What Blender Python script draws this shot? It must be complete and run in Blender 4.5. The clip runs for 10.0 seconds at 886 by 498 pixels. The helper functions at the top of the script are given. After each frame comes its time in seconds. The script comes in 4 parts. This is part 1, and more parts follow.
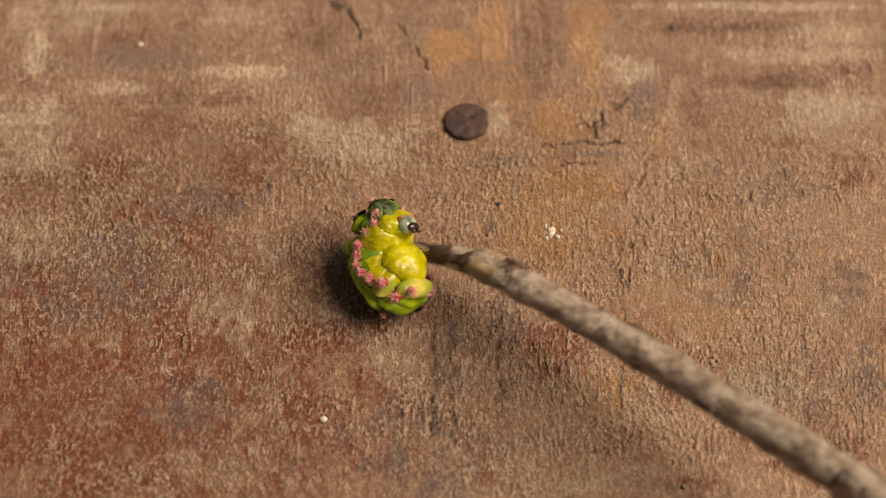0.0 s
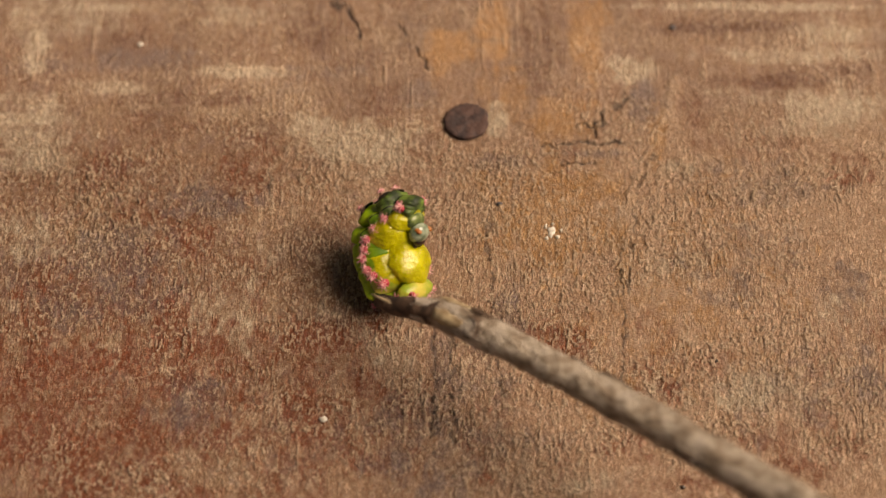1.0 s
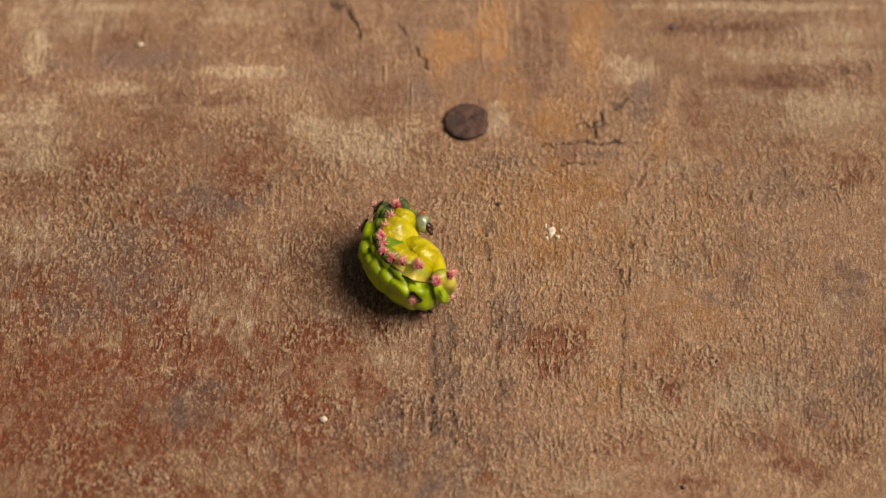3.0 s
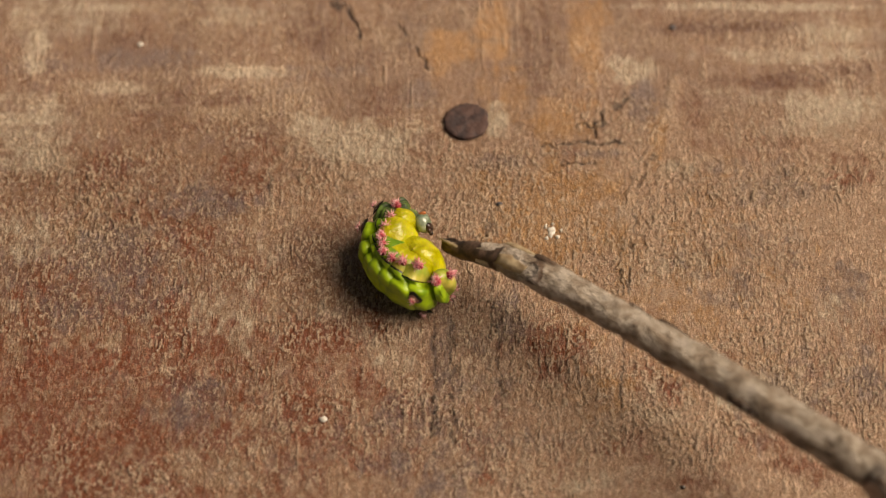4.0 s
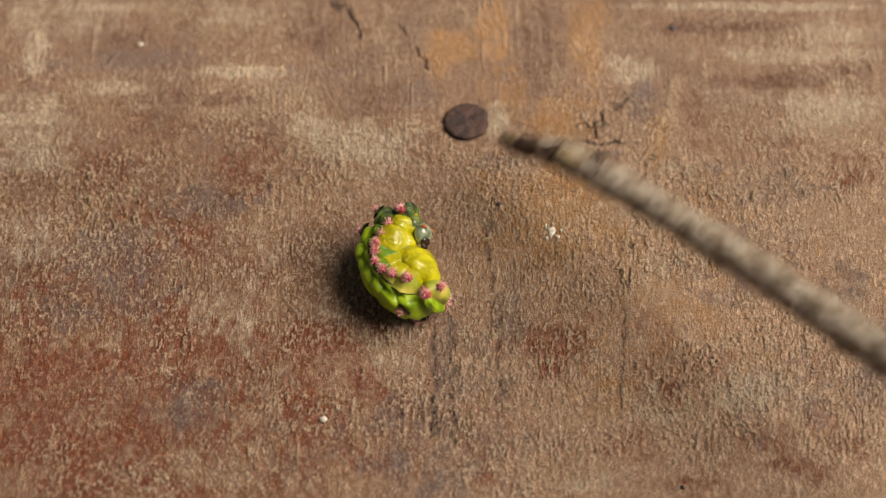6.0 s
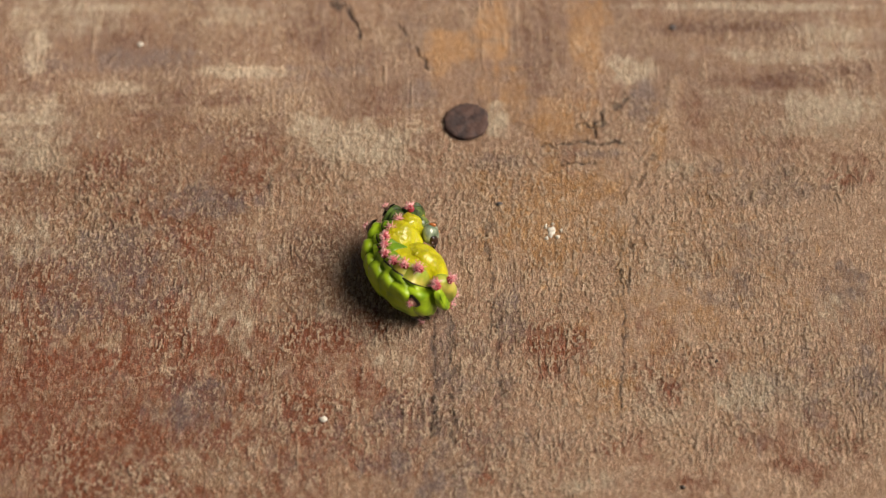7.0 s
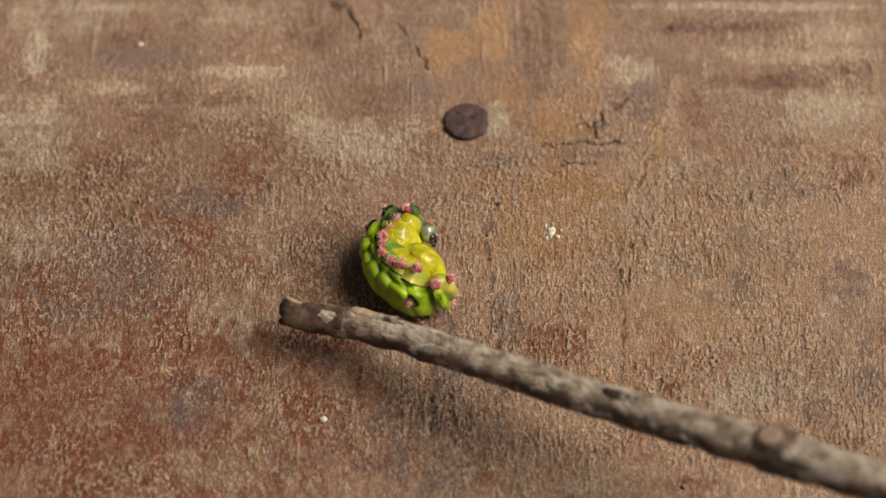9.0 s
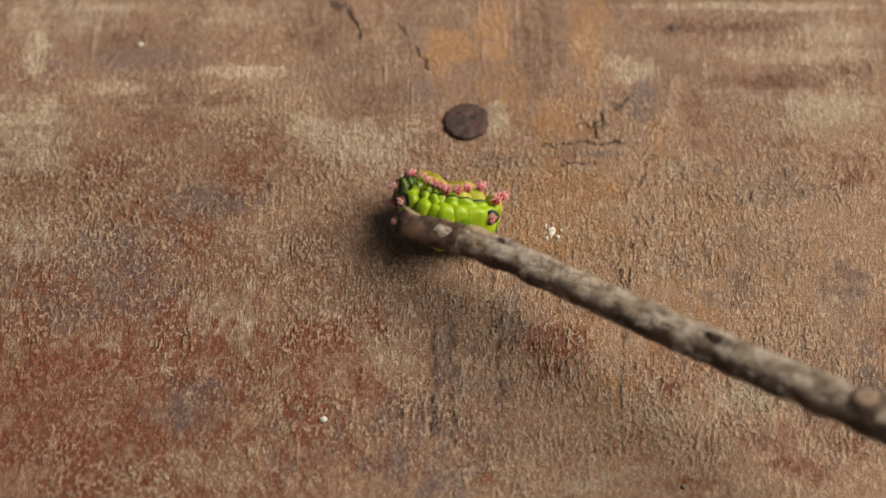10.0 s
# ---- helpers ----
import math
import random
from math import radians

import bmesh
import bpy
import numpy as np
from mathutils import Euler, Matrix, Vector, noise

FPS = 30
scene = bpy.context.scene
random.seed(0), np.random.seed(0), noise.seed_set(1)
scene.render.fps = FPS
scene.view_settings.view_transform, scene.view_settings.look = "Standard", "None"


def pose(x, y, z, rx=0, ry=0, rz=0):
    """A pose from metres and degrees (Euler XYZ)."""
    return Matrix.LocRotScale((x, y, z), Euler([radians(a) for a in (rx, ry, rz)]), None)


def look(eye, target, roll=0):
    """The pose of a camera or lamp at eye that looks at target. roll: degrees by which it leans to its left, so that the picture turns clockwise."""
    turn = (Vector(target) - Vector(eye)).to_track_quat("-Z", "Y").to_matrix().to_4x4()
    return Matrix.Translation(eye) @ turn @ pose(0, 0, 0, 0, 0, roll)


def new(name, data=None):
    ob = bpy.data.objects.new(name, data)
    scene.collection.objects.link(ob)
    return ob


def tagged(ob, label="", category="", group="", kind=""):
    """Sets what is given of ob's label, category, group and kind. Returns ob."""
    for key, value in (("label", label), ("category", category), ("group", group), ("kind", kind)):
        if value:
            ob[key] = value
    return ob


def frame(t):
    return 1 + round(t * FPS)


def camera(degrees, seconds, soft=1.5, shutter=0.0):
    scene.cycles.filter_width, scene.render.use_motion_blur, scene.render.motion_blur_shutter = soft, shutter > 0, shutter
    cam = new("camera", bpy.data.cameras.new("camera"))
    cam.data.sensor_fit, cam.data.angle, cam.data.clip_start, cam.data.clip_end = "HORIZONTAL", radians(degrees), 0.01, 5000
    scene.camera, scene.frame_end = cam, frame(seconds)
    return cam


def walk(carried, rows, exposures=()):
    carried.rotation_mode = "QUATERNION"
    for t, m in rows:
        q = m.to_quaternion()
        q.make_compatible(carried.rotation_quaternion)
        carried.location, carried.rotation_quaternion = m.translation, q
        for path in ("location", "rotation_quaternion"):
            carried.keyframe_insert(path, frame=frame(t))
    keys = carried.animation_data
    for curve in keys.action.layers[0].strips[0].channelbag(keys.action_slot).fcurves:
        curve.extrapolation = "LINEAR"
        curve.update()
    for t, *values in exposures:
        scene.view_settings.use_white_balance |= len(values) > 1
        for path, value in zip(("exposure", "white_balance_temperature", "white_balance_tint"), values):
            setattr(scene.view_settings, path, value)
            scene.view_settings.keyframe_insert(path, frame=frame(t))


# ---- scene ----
# ---- camera ----
FOCUS = 0.363
cam = camera(24.0, 10.0, soft=1.0, shutter=0.4)
cam.data.dof.use_dof = True
cam.data.dof.focus_distance = FOCUS
cam.data.dof.aperture_fstop = 9.0
STAND = look((0, -0.1845, 0.31956), (0, 0, 0))
walk(cam, [(0.0, STAND), (10.0, STAND)], exposures=[(0.0, -0.19, 7900, 18), (2.7, -0.19, 7900, 18), (4.0, -0.19, 7400, 14), (5.7, -0.16, 7000, 11), (6.8, -0.02, 6550, 10), (7.6, 0.01, 6550, 10), (8.0, -0.10, 6600, 10), (8.5, -0.19, 6550, 10), (10.0, -0.22, 6550, 10)])

# ---- light: a bright veiled sky, the brighter part of it to the side ----
SUN_EL, SUN_AZ = radians(49), radians(86)
world = bpy.data.worlds.new("sky")
scene.world = world
world.use_nodes = True
wn = world.node_tree.nodes
sky = wn.new("ShaderNodeTexSky")
sky.sky_type, sky.sun_disc = "NISHITA", False
sky.sun_elevation, sky.sun_rotation = SUN_EL, SUN_AZ
wn["Background"].inputs["Strength"].default_value = 0.024
veil = wn.new("ShaderNodeHueSaturation")
veil.inputs["Saturation"].default_value = 0.15
world.node_tree.links.new(sky.outputs["Color"], veil.inputs["Color"])
world.node_tree.links.new(veil.outputs["Color"], wn["Background"].inputs["Color"])
sun = new("sun", bpy.data.lights.new("sun", "SUN"))
sun.data.energy, sun.data.angle, sun.data.color = 5.0, radians(42), (1.0, 0.90, 0.77)
sun.matrix_world = look((math.sin(SUN_AZ) * math.cos(SUN_EL), math.cos(SUN_AZ) * math.cos(SUN_EL), math.sin(SUN_EL)), (0, 0, 0))


# ---- node helpers ----
class Nodes:
    """A material's node tree, written as nested calls."""

    def __init__(self, name):
        self.mat = bpy.data.materials.new(name)
        self.mat.use_nodes = True
        self.tree = self.mat.node_tree
        self.bsdf = self.tree.nodes["Principled BSDF"]
        self.coord = self.tree.nodes.new("ShaderNodeTexCoord")

    def put(self, socket, value):
        if isinstance(value, bpy.types.NodeSocket):
            self.tree.links.new(value, socket)
        elif isinstance(value, (tuple, list)) and socket.type == "RGBA" and len(value) == 3:
            socket.default_value = (*value, 1)
        else:
            socket.default_value = value

    def set(self, **values):
        for key, value in values.items():
            self.put(self.bsdf.inputs[key.replace("_", " ")], value)
        return self.mat

    def noise(self, scale, stretch=(1, 1, 1), detail=3.0, rough=0.55, shift=0.0):
        m = self.tree.nodes.new("ShaderNodeMapping")
        self.put(m.inputs["Vector"], self.coord.outputs["Object"])
        m.inputs["Scale"].default_value = stretch
        m.inputs["Location"].default_value = (shift, shift * 1.7, shift * 0.3)
        n = self.tree.nodes.new("ShaderNodeTexNoise")
        self.put(n.inputs["Vector"], m.outputs["Vector"])
        n.inputs["Scale"].default_value, n.inputs["Detail"].default_value = scale, detail
        n.inputs["Roughness"].default_value = rough
        return n.outputs["Fac"]

    def span(self, fac, a, b, lo=0.0, hi=1.0):
        r = self.tree.nodes.new("ShaderNodeMapRange")
        r.interpolation_type = "SMOOTHSTEP"
        for key, v in zip(("Value", "From Min", "From Max", "To Min", "To Max"), (fac, a, b, lo, hi)):
            self.put(r.inputs[key], v)
        return r.outputs["Result"]

    def math(self, op, a, b):
        n = self.tree.nodes.new("ShaderNodeMath")
        n.operation = op
        self.put(n.inputs[0], a)
        self.put(n.inputs[1], b)
        return n.outputs[0]

    def mix(self, fac, a, b, blend="MIX"):
        n = self.tree.nodes.new("ShaderNodeMix")
        n.data_type, n.blend_type = "RGBA", blend
        self.put(n.inputs[0], fac)
        self.put(n.inputs[6], a)
        self.put(n.inputs[7], b)
        return n.outputs[2]

    def attribute(self, name):
        n = self.tree.nodes.new("ShaderNodeAttribute")
        n.attribute_name = name
        s = self.tree.nodes.new("ShaderNodeSeparateColor")
        self.put(s.inputs[0], n.outputs["Color"])
        return s.outputs[0], s.outputs[1], s.outputs[2], n.outputs["Alpha"]

    def bump(self, height, strength, distance):
        b = self.tree.nodes.new("ShaderNodeBump")
        b.inputs["Strength"].default_value, b.inputs["Distance"].default_value = strength, distance
        self.put(b.inputs["Height"], height)
        return b.outputs["Normal"]


def wood_material():
    """Old worn board: brown with red, pale, grey and ochre stains, fibres along y."""
    n = Nodes("weathered_wood")
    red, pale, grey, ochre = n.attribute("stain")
    dark, fleck, ridge, lit_right = n.attribute("wear_light")
    broad = n.noise(75, (1, 0.6, 1), 5, 0.6)
    fibre = n.noise(1500, (1, 0.4, 1), 5, 0.75)
    tint = n.noise(120, (1, 0.7, 1), 5, 0.65, 0.9)
    fine = n.noise(3000, (1, 0.75, 1), 4, 0.75, 0.4)
    blot = n.noise(260, (1, 0.45, 1), 6, 0.7, 0.2)
    band = n.noise(48, (0.4, 1.7, 1), 6, 0.62, 0.5)
    wet = n.noise(420, (1, 0.6, 1), 5, 0.7, 0.35)
    glint = n.noise(1250, (1, 0.5, 1), 3, 0.6, 0.15)
    nick = n.noise(900, (1, 0.45, 1), 4, 0.65, 0.65)
    speck = n.noise(700, (1, 0.6, 1), 5, 0.72, 0.8)
    c = n.mix(n.span(broad, 0.35, 0.65), (0.225, 0.110, 0.064), (0.335, 0.192, 0.117))
    c = n.mix(n.span(blot, 0.52, 0.72, 0.0, 0.65), c, (0.46, 0.305, 0.195))
    c = n.mix(n.span(blot, 0.45, 0.28, 0.0, 0.6), c, (0.17, 0.085, 0.05))
    c = n.mix(n.span(tint, 0.48, 0.68, 0.0, 0.6), c, (0.27, 0.125, 0.077))
    c = n.mix(n.span(tint, 0.42, 0.28, 0.0, 0.5), c, (0.25, 0.152, 0.115))
    c = n.mix(n.span(band, 0.52, 0.66, 0.0, 0.5), c, (0.47, 0.325, 0.21))
    c = n.mix(n.span(band, 0.47, 0.34, 0.0, 0.6), c, (0.19, 0.09, 0.06))
    c = n.mix(n.span(wet, 0.54, 0.66, 0.0, 0.5), c, (0.25, 0.15, 0.135))
    # right half painted lighter: light falling off leftwards, put into the colour
    c = n.mix(n.math("MULTIPLY", lit_right, 0.75), c, (0.55, 0.357, 0.24))
    # far side coloured darker in place of relief shade, and greyer
    c = n.mix(n.math("MULTIPLY", ridge, n.span(broad, 0.3, 0.6, 0.6, 0.3)), c, (0.21, 0.134, 0.09))
    c = n.mix(n.math("MULTIPLY", red, n.span(blot, 0.25, 0.55, 0.55, 0.9)), c, n.mix(ridge, (0.215, 0.060, 0.028), (0.15, 0.070, 0.043)))
    c = n.mix(n.math("MULTIPLY", ochre, n.span(blot, 0.25, 0.6, 0.5, 0.9)), c, (0.43, 0.222, 0.09))
    c = n.mix(n.math("MULTIPLY", grey, n.span(wet, 0.35, 0.65, 0.45, 0.85)), c, (0.175, 0.122, 0.112))
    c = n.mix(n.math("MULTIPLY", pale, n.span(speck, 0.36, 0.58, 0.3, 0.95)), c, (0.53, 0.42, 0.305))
    # grain and flecks lighten or darken whatever stain they lie in, less on the far side, soft in the camera's view
    keep = n.math("SUBTRACT", 1.0, n.math("MULTIPLY", ridge, 0.75))
    # glint paints sparkle into the colour; nick adds dark flecks against it
    for f, a, b, k, tone in ((fibre, 0.55, 0.72, 0.5, (1.55, 1.68, 1.75)), (fibre, 0.44, 0.30, 0.52, (0.48, 0.44, 0.43)),
                             (fine, 0.53, 0.64, 0.5, (1.55, 1.68, 1.75)), (fine, 0.46, 0.36, 0.55, (0.52, 0.49, 0.48)),
                             (glint, 0.56, 0.63, 0.6, (1.9, 2.1, 2.25)), (nick, 0.63, 0.72, 0.2, (0.42, 0.38, 0.38))):
        c = n.mix(n.math("MULTIPLY", n.span(f, a, b, 0.0, k), keep), c, tone, "MULTIPLY")
    # pale worn tops of the relief, with their highlights painted in
    c = n.mix(n.math("MULTIPLY", fleck, n.span(fine, 0.35, 0.6, 0.3, 0.85)), c, (0.72, 0.54, 0.38))
    c = n.mix(dark, c, (0.04, 0.027, 0.022))
    rough = n.span(wet, 0.35, 0.65, 0.14, 0.42)
    h = n.math("ADD", fibre, n.math("MULTIPLY", fine, 0.7))
    return n.set(Base_Color=c, Roughness=rough, Specular_IOR_Level=0.6, Normal=n.bump(n.math("MULTIPLY", h, n.math("SUBTRACT", 1.0, n.math("MULTIPLY", ridge, 0.6))), 1.0, 0.0009))


def bark_material():
    """Dark twig bark, paler along one side: bare wood, and the lit top painted in."""
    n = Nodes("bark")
    side = n.attribute("bare_lit")[0]
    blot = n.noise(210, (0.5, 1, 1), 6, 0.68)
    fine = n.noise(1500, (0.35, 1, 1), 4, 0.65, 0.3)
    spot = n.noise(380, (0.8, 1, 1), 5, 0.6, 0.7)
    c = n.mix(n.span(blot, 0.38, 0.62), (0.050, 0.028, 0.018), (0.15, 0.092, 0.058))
    bare_lit = n.span(n.math("ADD", side, n.math("MULTIPLY", blot, 0.9)), 0.78, 1.14)
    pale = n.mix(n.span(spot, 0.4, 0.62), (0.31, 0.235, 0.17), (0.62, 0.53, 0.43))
    c = n.mix(bare_lit, c, pale)
    c = n.mix(n.span(spot, 0.53, 0.64, 0, 0.75), c, (0.52, 0.44, 0.37))
    c = n.mix(n.span(spot, 0.42, 0.30, 0, 0.75), c, (0.085, 0.05, 0.03))
    c = n.mix(n.span(fine, 0.45, 0.3, 0, 0.7), c, (0.06, 0.04, 0.027))
    h = n.math("ADD", n.math("MULTIPLY", blot, 2.0), fine)
    return n.set(Base_Color=c, Roughness=0.75, Normal=n.bump(h, 1.0, 0.0010))


def plain(name, a, b, scale, rough=0.6, relief=0.0, **more):
    """Two tones mottled at one scale, with a finer relief."""
    n = Nodes(name)
    f = n.noise(scale, (1, 1, 1), 4)
    g = n.noise(scale * 5, (1, 1, 1), 2, 0.5, 0.3)
    c = n.mix(n.span(f, 0.35, 0.65), a, b)
    values = dict(Base_Color=c, Roughness=rough, **more)
    if relief:
        values["Normal"] = n.bump(n.math("ADD", f, n.math("MULTIPLY", g, 0.5)), 0.6, relief)
    return n.set(**values)


WOOD, BARK = wood_material(), bark_material()
SOIL = plain("soil", (0.10, 0.075, 0.055), (0.17, 0.13, 0.10), 8, 0.95, 0.01)
RUST = plain("rusty_iron", (0.050, 0.034, 0.034), (0.105, 0.058, 0.048), 520, 0.72, 0.0006, Metallic=0.2)
ROT = plain("rotten_wood", (0.035, 0.021, 0.015), (0.13, 0.075, 0.048), 500, 0.85, 0.0004)
SAPWOOD = plain("bare_sapwood", (0.34, 0.23, 0.16), (0.45, 0.33, 0.25), 500, 0.7, 0.0002)
LICHEN = plain("pale_bark", (0.26, 0.18, 0.10), (0.50, 0.39, 0.24), 420, 0.85, 0.0003)
CHALK = plain("white_crumb", (0.52, 0.46, 0.38), (0.78, 0.74, 0.67), 1500, 0.8, 0.0001)
SLATE = plain("blue_grit", (0.06, 0.054, 0.058), (0.12, 0.105, 0.105), 900, 0.6, 0.0001)
GREEN = plain("green_skin", (0.17, 0.31, 0.006), (0.36, 0.52, 0.012), 330, 0.4, 0.00012, Subsurface_Weight=0.12,
              Subsurface_Radius=(0.001, 0.0012, 0.0003), Subsurface_Scale=0.6)
DEEPGREEN = plain("deep_green_skin", (0.09, 0.19, 0.006), (0.20, 0.34, 0.010), 300, 0.38, 0.00012)
DARKGREEN = plain("olive_skin", (0.018, 0.032, 0.010), (0.15, 0.24, 0.04), 380, 0.55, 0.0004)
FLANK = plain("pale_green_skin", (0.26, 0.36, 0.03), (0.58, 0.50, 0.09), 260, 0.36, 0.0001, Subsurface_Weight=0.25,
              Subsurface_Radius=(0.0012, 0.001, 0.0003), Subsurface_Scale=0.6)
YELLOW = plain("yellow_skin", (0.36, 0.33, 0.004), (0.58, 0.54, 0.012), 300, 0.28, 0.0007, Coat_Weight=0.2, Coat_Roughness=0.1, Subsurface_Weight=0.25,
               Subsurface_Radius=(0.0015, 0.0012, 0.0003), Subsurface_Scale=0.7)
BLACK = plain("black_band", (0.008, 0.010, 0.006), (0.02, 0.02, 0.012), 600, 0.4)
PINK = plain("pink_spine", (0.66, 0.13, 0.17), (0.92, 0.58, 0.57), 1500, 0.45)
CRIMSON = plain("crimson_wart", (0.26, 0.012, 0.03), (0.50, 0.05, 0.07), 800, 0.45)
TAN = plain("tan_spot", (0.30, 0.17, 0.12), (0.42, 0.26, 0.19), 900, 0.5)
HORN = plain("grey_head_skin", (0.10, 0.14, 0.08), (0.40, 0.46, 0.34), 450, 0.15, Coat_Weight=0.6)
NECK = plain("neck_skin", (0.05, 0.08, 0.03), (0.24, 0.30, 0.09), 420, 0.25, 0.0001, Subsurface_Weight=0.2, Subsurface_Radius=(0.001, 0.001, 0.0004), Subsurface_Scale=0.6)
JET = plain("black_horn", (0.010, 0.006, 0.005), (0.05, 0.022, 0.013), 900, 0.3, Coat_Weight=0.1)
ORANGE = plain("orange_skin", (0.40, 0.12, 0.03), (0.55, 0.22, 0.06), 700, 0.35)


# ---- mesh helpers ----
def part(name, bm, material, parent, label=""):
    """Links a bmesh as one mesh object under a thing or a part."""
    me = bpy.data.meshes.new(name)
    bm.to_mesh(me)
    bm.free()
    for m in material if isinstance(material, (list, tuple)) else (material,):
        me.materials.append(m)
    for p in me.polygons:
        p.use_smooth = True
    ob = new(name, me)
    ob.parent = parent
    return tagged(ob, label)


def sheet(bm, rows, closed=False, slot=0):
    """Skins rows of points with quads; closed joins each row's ends."""
    grid = [[bm.verts.new(p) for p in row] for row in rows]
    for a, b in zip(grid, grid[1:]):
        n = len(a)
        for i in range(n if closed else n - 1):
            j = (i + 1) % n
            f = bm.faces.new((a[i], a[j], b[j], b[i]))
            f.material_index = slot
    return grid


def smooth01(x):
    x = np.clip(x, 0, 1)
    return x * x * (3 - 2 * x)


LATTICE = np.random.RandomState(7).rand(257, 263)


def value_noise(x, y, seed=0):
    """Smooth noise, 0 to 1, one cell a unit."""
    x, y = x + 31.7 * seed, y + 17.3 * seed
    i, j = np.floor(x).astype(int), np.floor(y).astype(int)
    u, v = smooth01(x - i), smooth01(y - j)

    def at(a, b):
        return LATTICE[a % 257, b % 263]
    return (at(i, j) * (1 - u) + at(i + 1, j) * u) * (1 - v) + (at(i, j + 1) * (1 - u) + at(i + 1, j + 1) * u) * v


def fbm(x, y, seed=0, octaves=3):
    """Layered noise, 0 to 1, its middle stretched."""
    total, weight = np.zeros_like(x), 0.0
    for k in range(octaves):
        f, w = 2.03 ** k, 0.6 ** k
        total += w * value_noise(x * f + 0.37 * k, y * f + 0.61 * k, seed + 3 * k)
        weight += w
    return np.clip((total / weight - 0.5) * 1.5 + 0.5, 0, 1)


# ---- the board ----
# Stains in millimetres: x, y, half width, half depth, strength.
RED = [
    (-70, -22, 9, 7, 0.7), (-65, -42, 16, 6, 0.7), (-47, -15, 7, 22, 0.5), (-23, -19, 9, 6, 0.6), (-25, -32, 5, 10, 0.7),
    (-14, -32, 7, 6, 0.5), (21, -20, 7, 6, 0.7), (-46, 5, 9, 5, 0.4), (-59, 13, 11, 4, 0.35), (34, -46, 15, 4, 0.35),
    # the two broad blots here also darken left and bottom for dimmer light
    (-54, -22, 6, 20, 0.3), (-58, -28, 32, 29, 0.55), (-16, -24, 6, 22, 0.35), (-71, -33, 6, 17, 0.5), (-18, -36, 17, 14, 0.5),
    (30, -39, 11, 6, 0.35), (43, -23, 7, 5, 0.35), (58, -38, 13, 6, 0.4), (6, -39, 6, 6, 0.4), (69, -22, 8, 7, 0.3),
    (39, -15, 6, 4, 0.3), (54, 48, 18, 2, 0.7), (63, 36, 16, 2, 0.6), (46, 29, 3, 5, 0.5), (75, 38, 7, 2, 0.5),
    (57, 21, 13, 3, 0.35), (74, 17, 6, 5, 0.4), (18, 44, 5, 12, 0.5), (-46, 32, 18, 2, 0.55), (-23, 47, 10, 5, 0.45),
    (-15, 44, 8, 8, 0.35), (-12, 32, 4, 5, 0.6), (-61, 18, 6, 6, 0.4), (-35, 18, 6, 6, 0.5), (-50, 27, 9, 5, 0.3),
    (-37, 13, 8, 5, 0.3), (-10, 43, 5, 4, 0.3), (-57, 47, 6, 4, 0.3), (23, 18, 3, 5, 0.3),
    (-64, -22, 13, 3, 0.75), (-70, -29, 6, 6, 0.6), (-56, -35, 14, 6, 0.5), (-64, -43, 11, 4, 0.7), (-45, 1, 6, 7, 0.4), (-45, -15, 4, 16, 0.5), (-22, -18, 7, 6, 0.75), (-22, -29, 4, 9, 0.65), (-25, -36, 6, 5, 0.65), (-14, -28, 3, 10, 0.5), (-6, -35, 5, 6, 0.4), (22, -20, 6, 4, 0.75), (17, -18, 4, 7, 0.4), (38, -27, 7, 4, 0.45), (58, -42, 11, 4, 0.5), (7, -33, 6, 4, 0.4), (-34, -4, 5, 7, 0.35), (28, -39, 9, 4, 0.35), (-73, -13, 5, 4, 0.4),
]
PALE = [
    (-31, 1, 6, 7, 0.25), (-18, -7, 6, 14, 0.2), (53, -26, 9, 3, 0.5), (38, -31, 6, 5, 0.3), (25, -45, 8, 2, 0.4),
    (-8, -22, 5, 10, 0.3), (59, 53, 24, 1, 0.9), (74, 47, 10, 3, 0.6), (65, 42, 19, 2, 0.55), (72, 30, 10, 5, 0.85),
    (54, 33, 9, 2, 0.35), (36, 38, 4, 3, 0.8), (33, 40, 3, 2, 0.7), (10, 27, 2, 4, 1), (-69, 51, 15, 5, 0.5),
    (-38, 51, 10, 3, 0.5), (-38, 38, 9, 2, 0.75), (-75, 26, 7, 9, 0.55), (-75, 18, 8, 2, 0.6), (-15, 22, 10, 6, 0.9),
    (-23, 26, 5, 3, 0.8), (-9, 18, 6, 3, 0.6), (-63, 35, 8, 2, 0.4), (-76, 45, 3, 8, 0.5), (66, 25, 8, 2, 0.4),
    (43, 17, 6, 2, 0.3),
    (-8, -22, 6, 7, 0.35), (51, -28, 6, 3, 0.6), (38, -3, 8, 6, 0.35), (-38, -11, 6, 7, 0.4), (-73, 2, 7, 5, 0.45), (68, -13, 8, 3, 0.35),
]
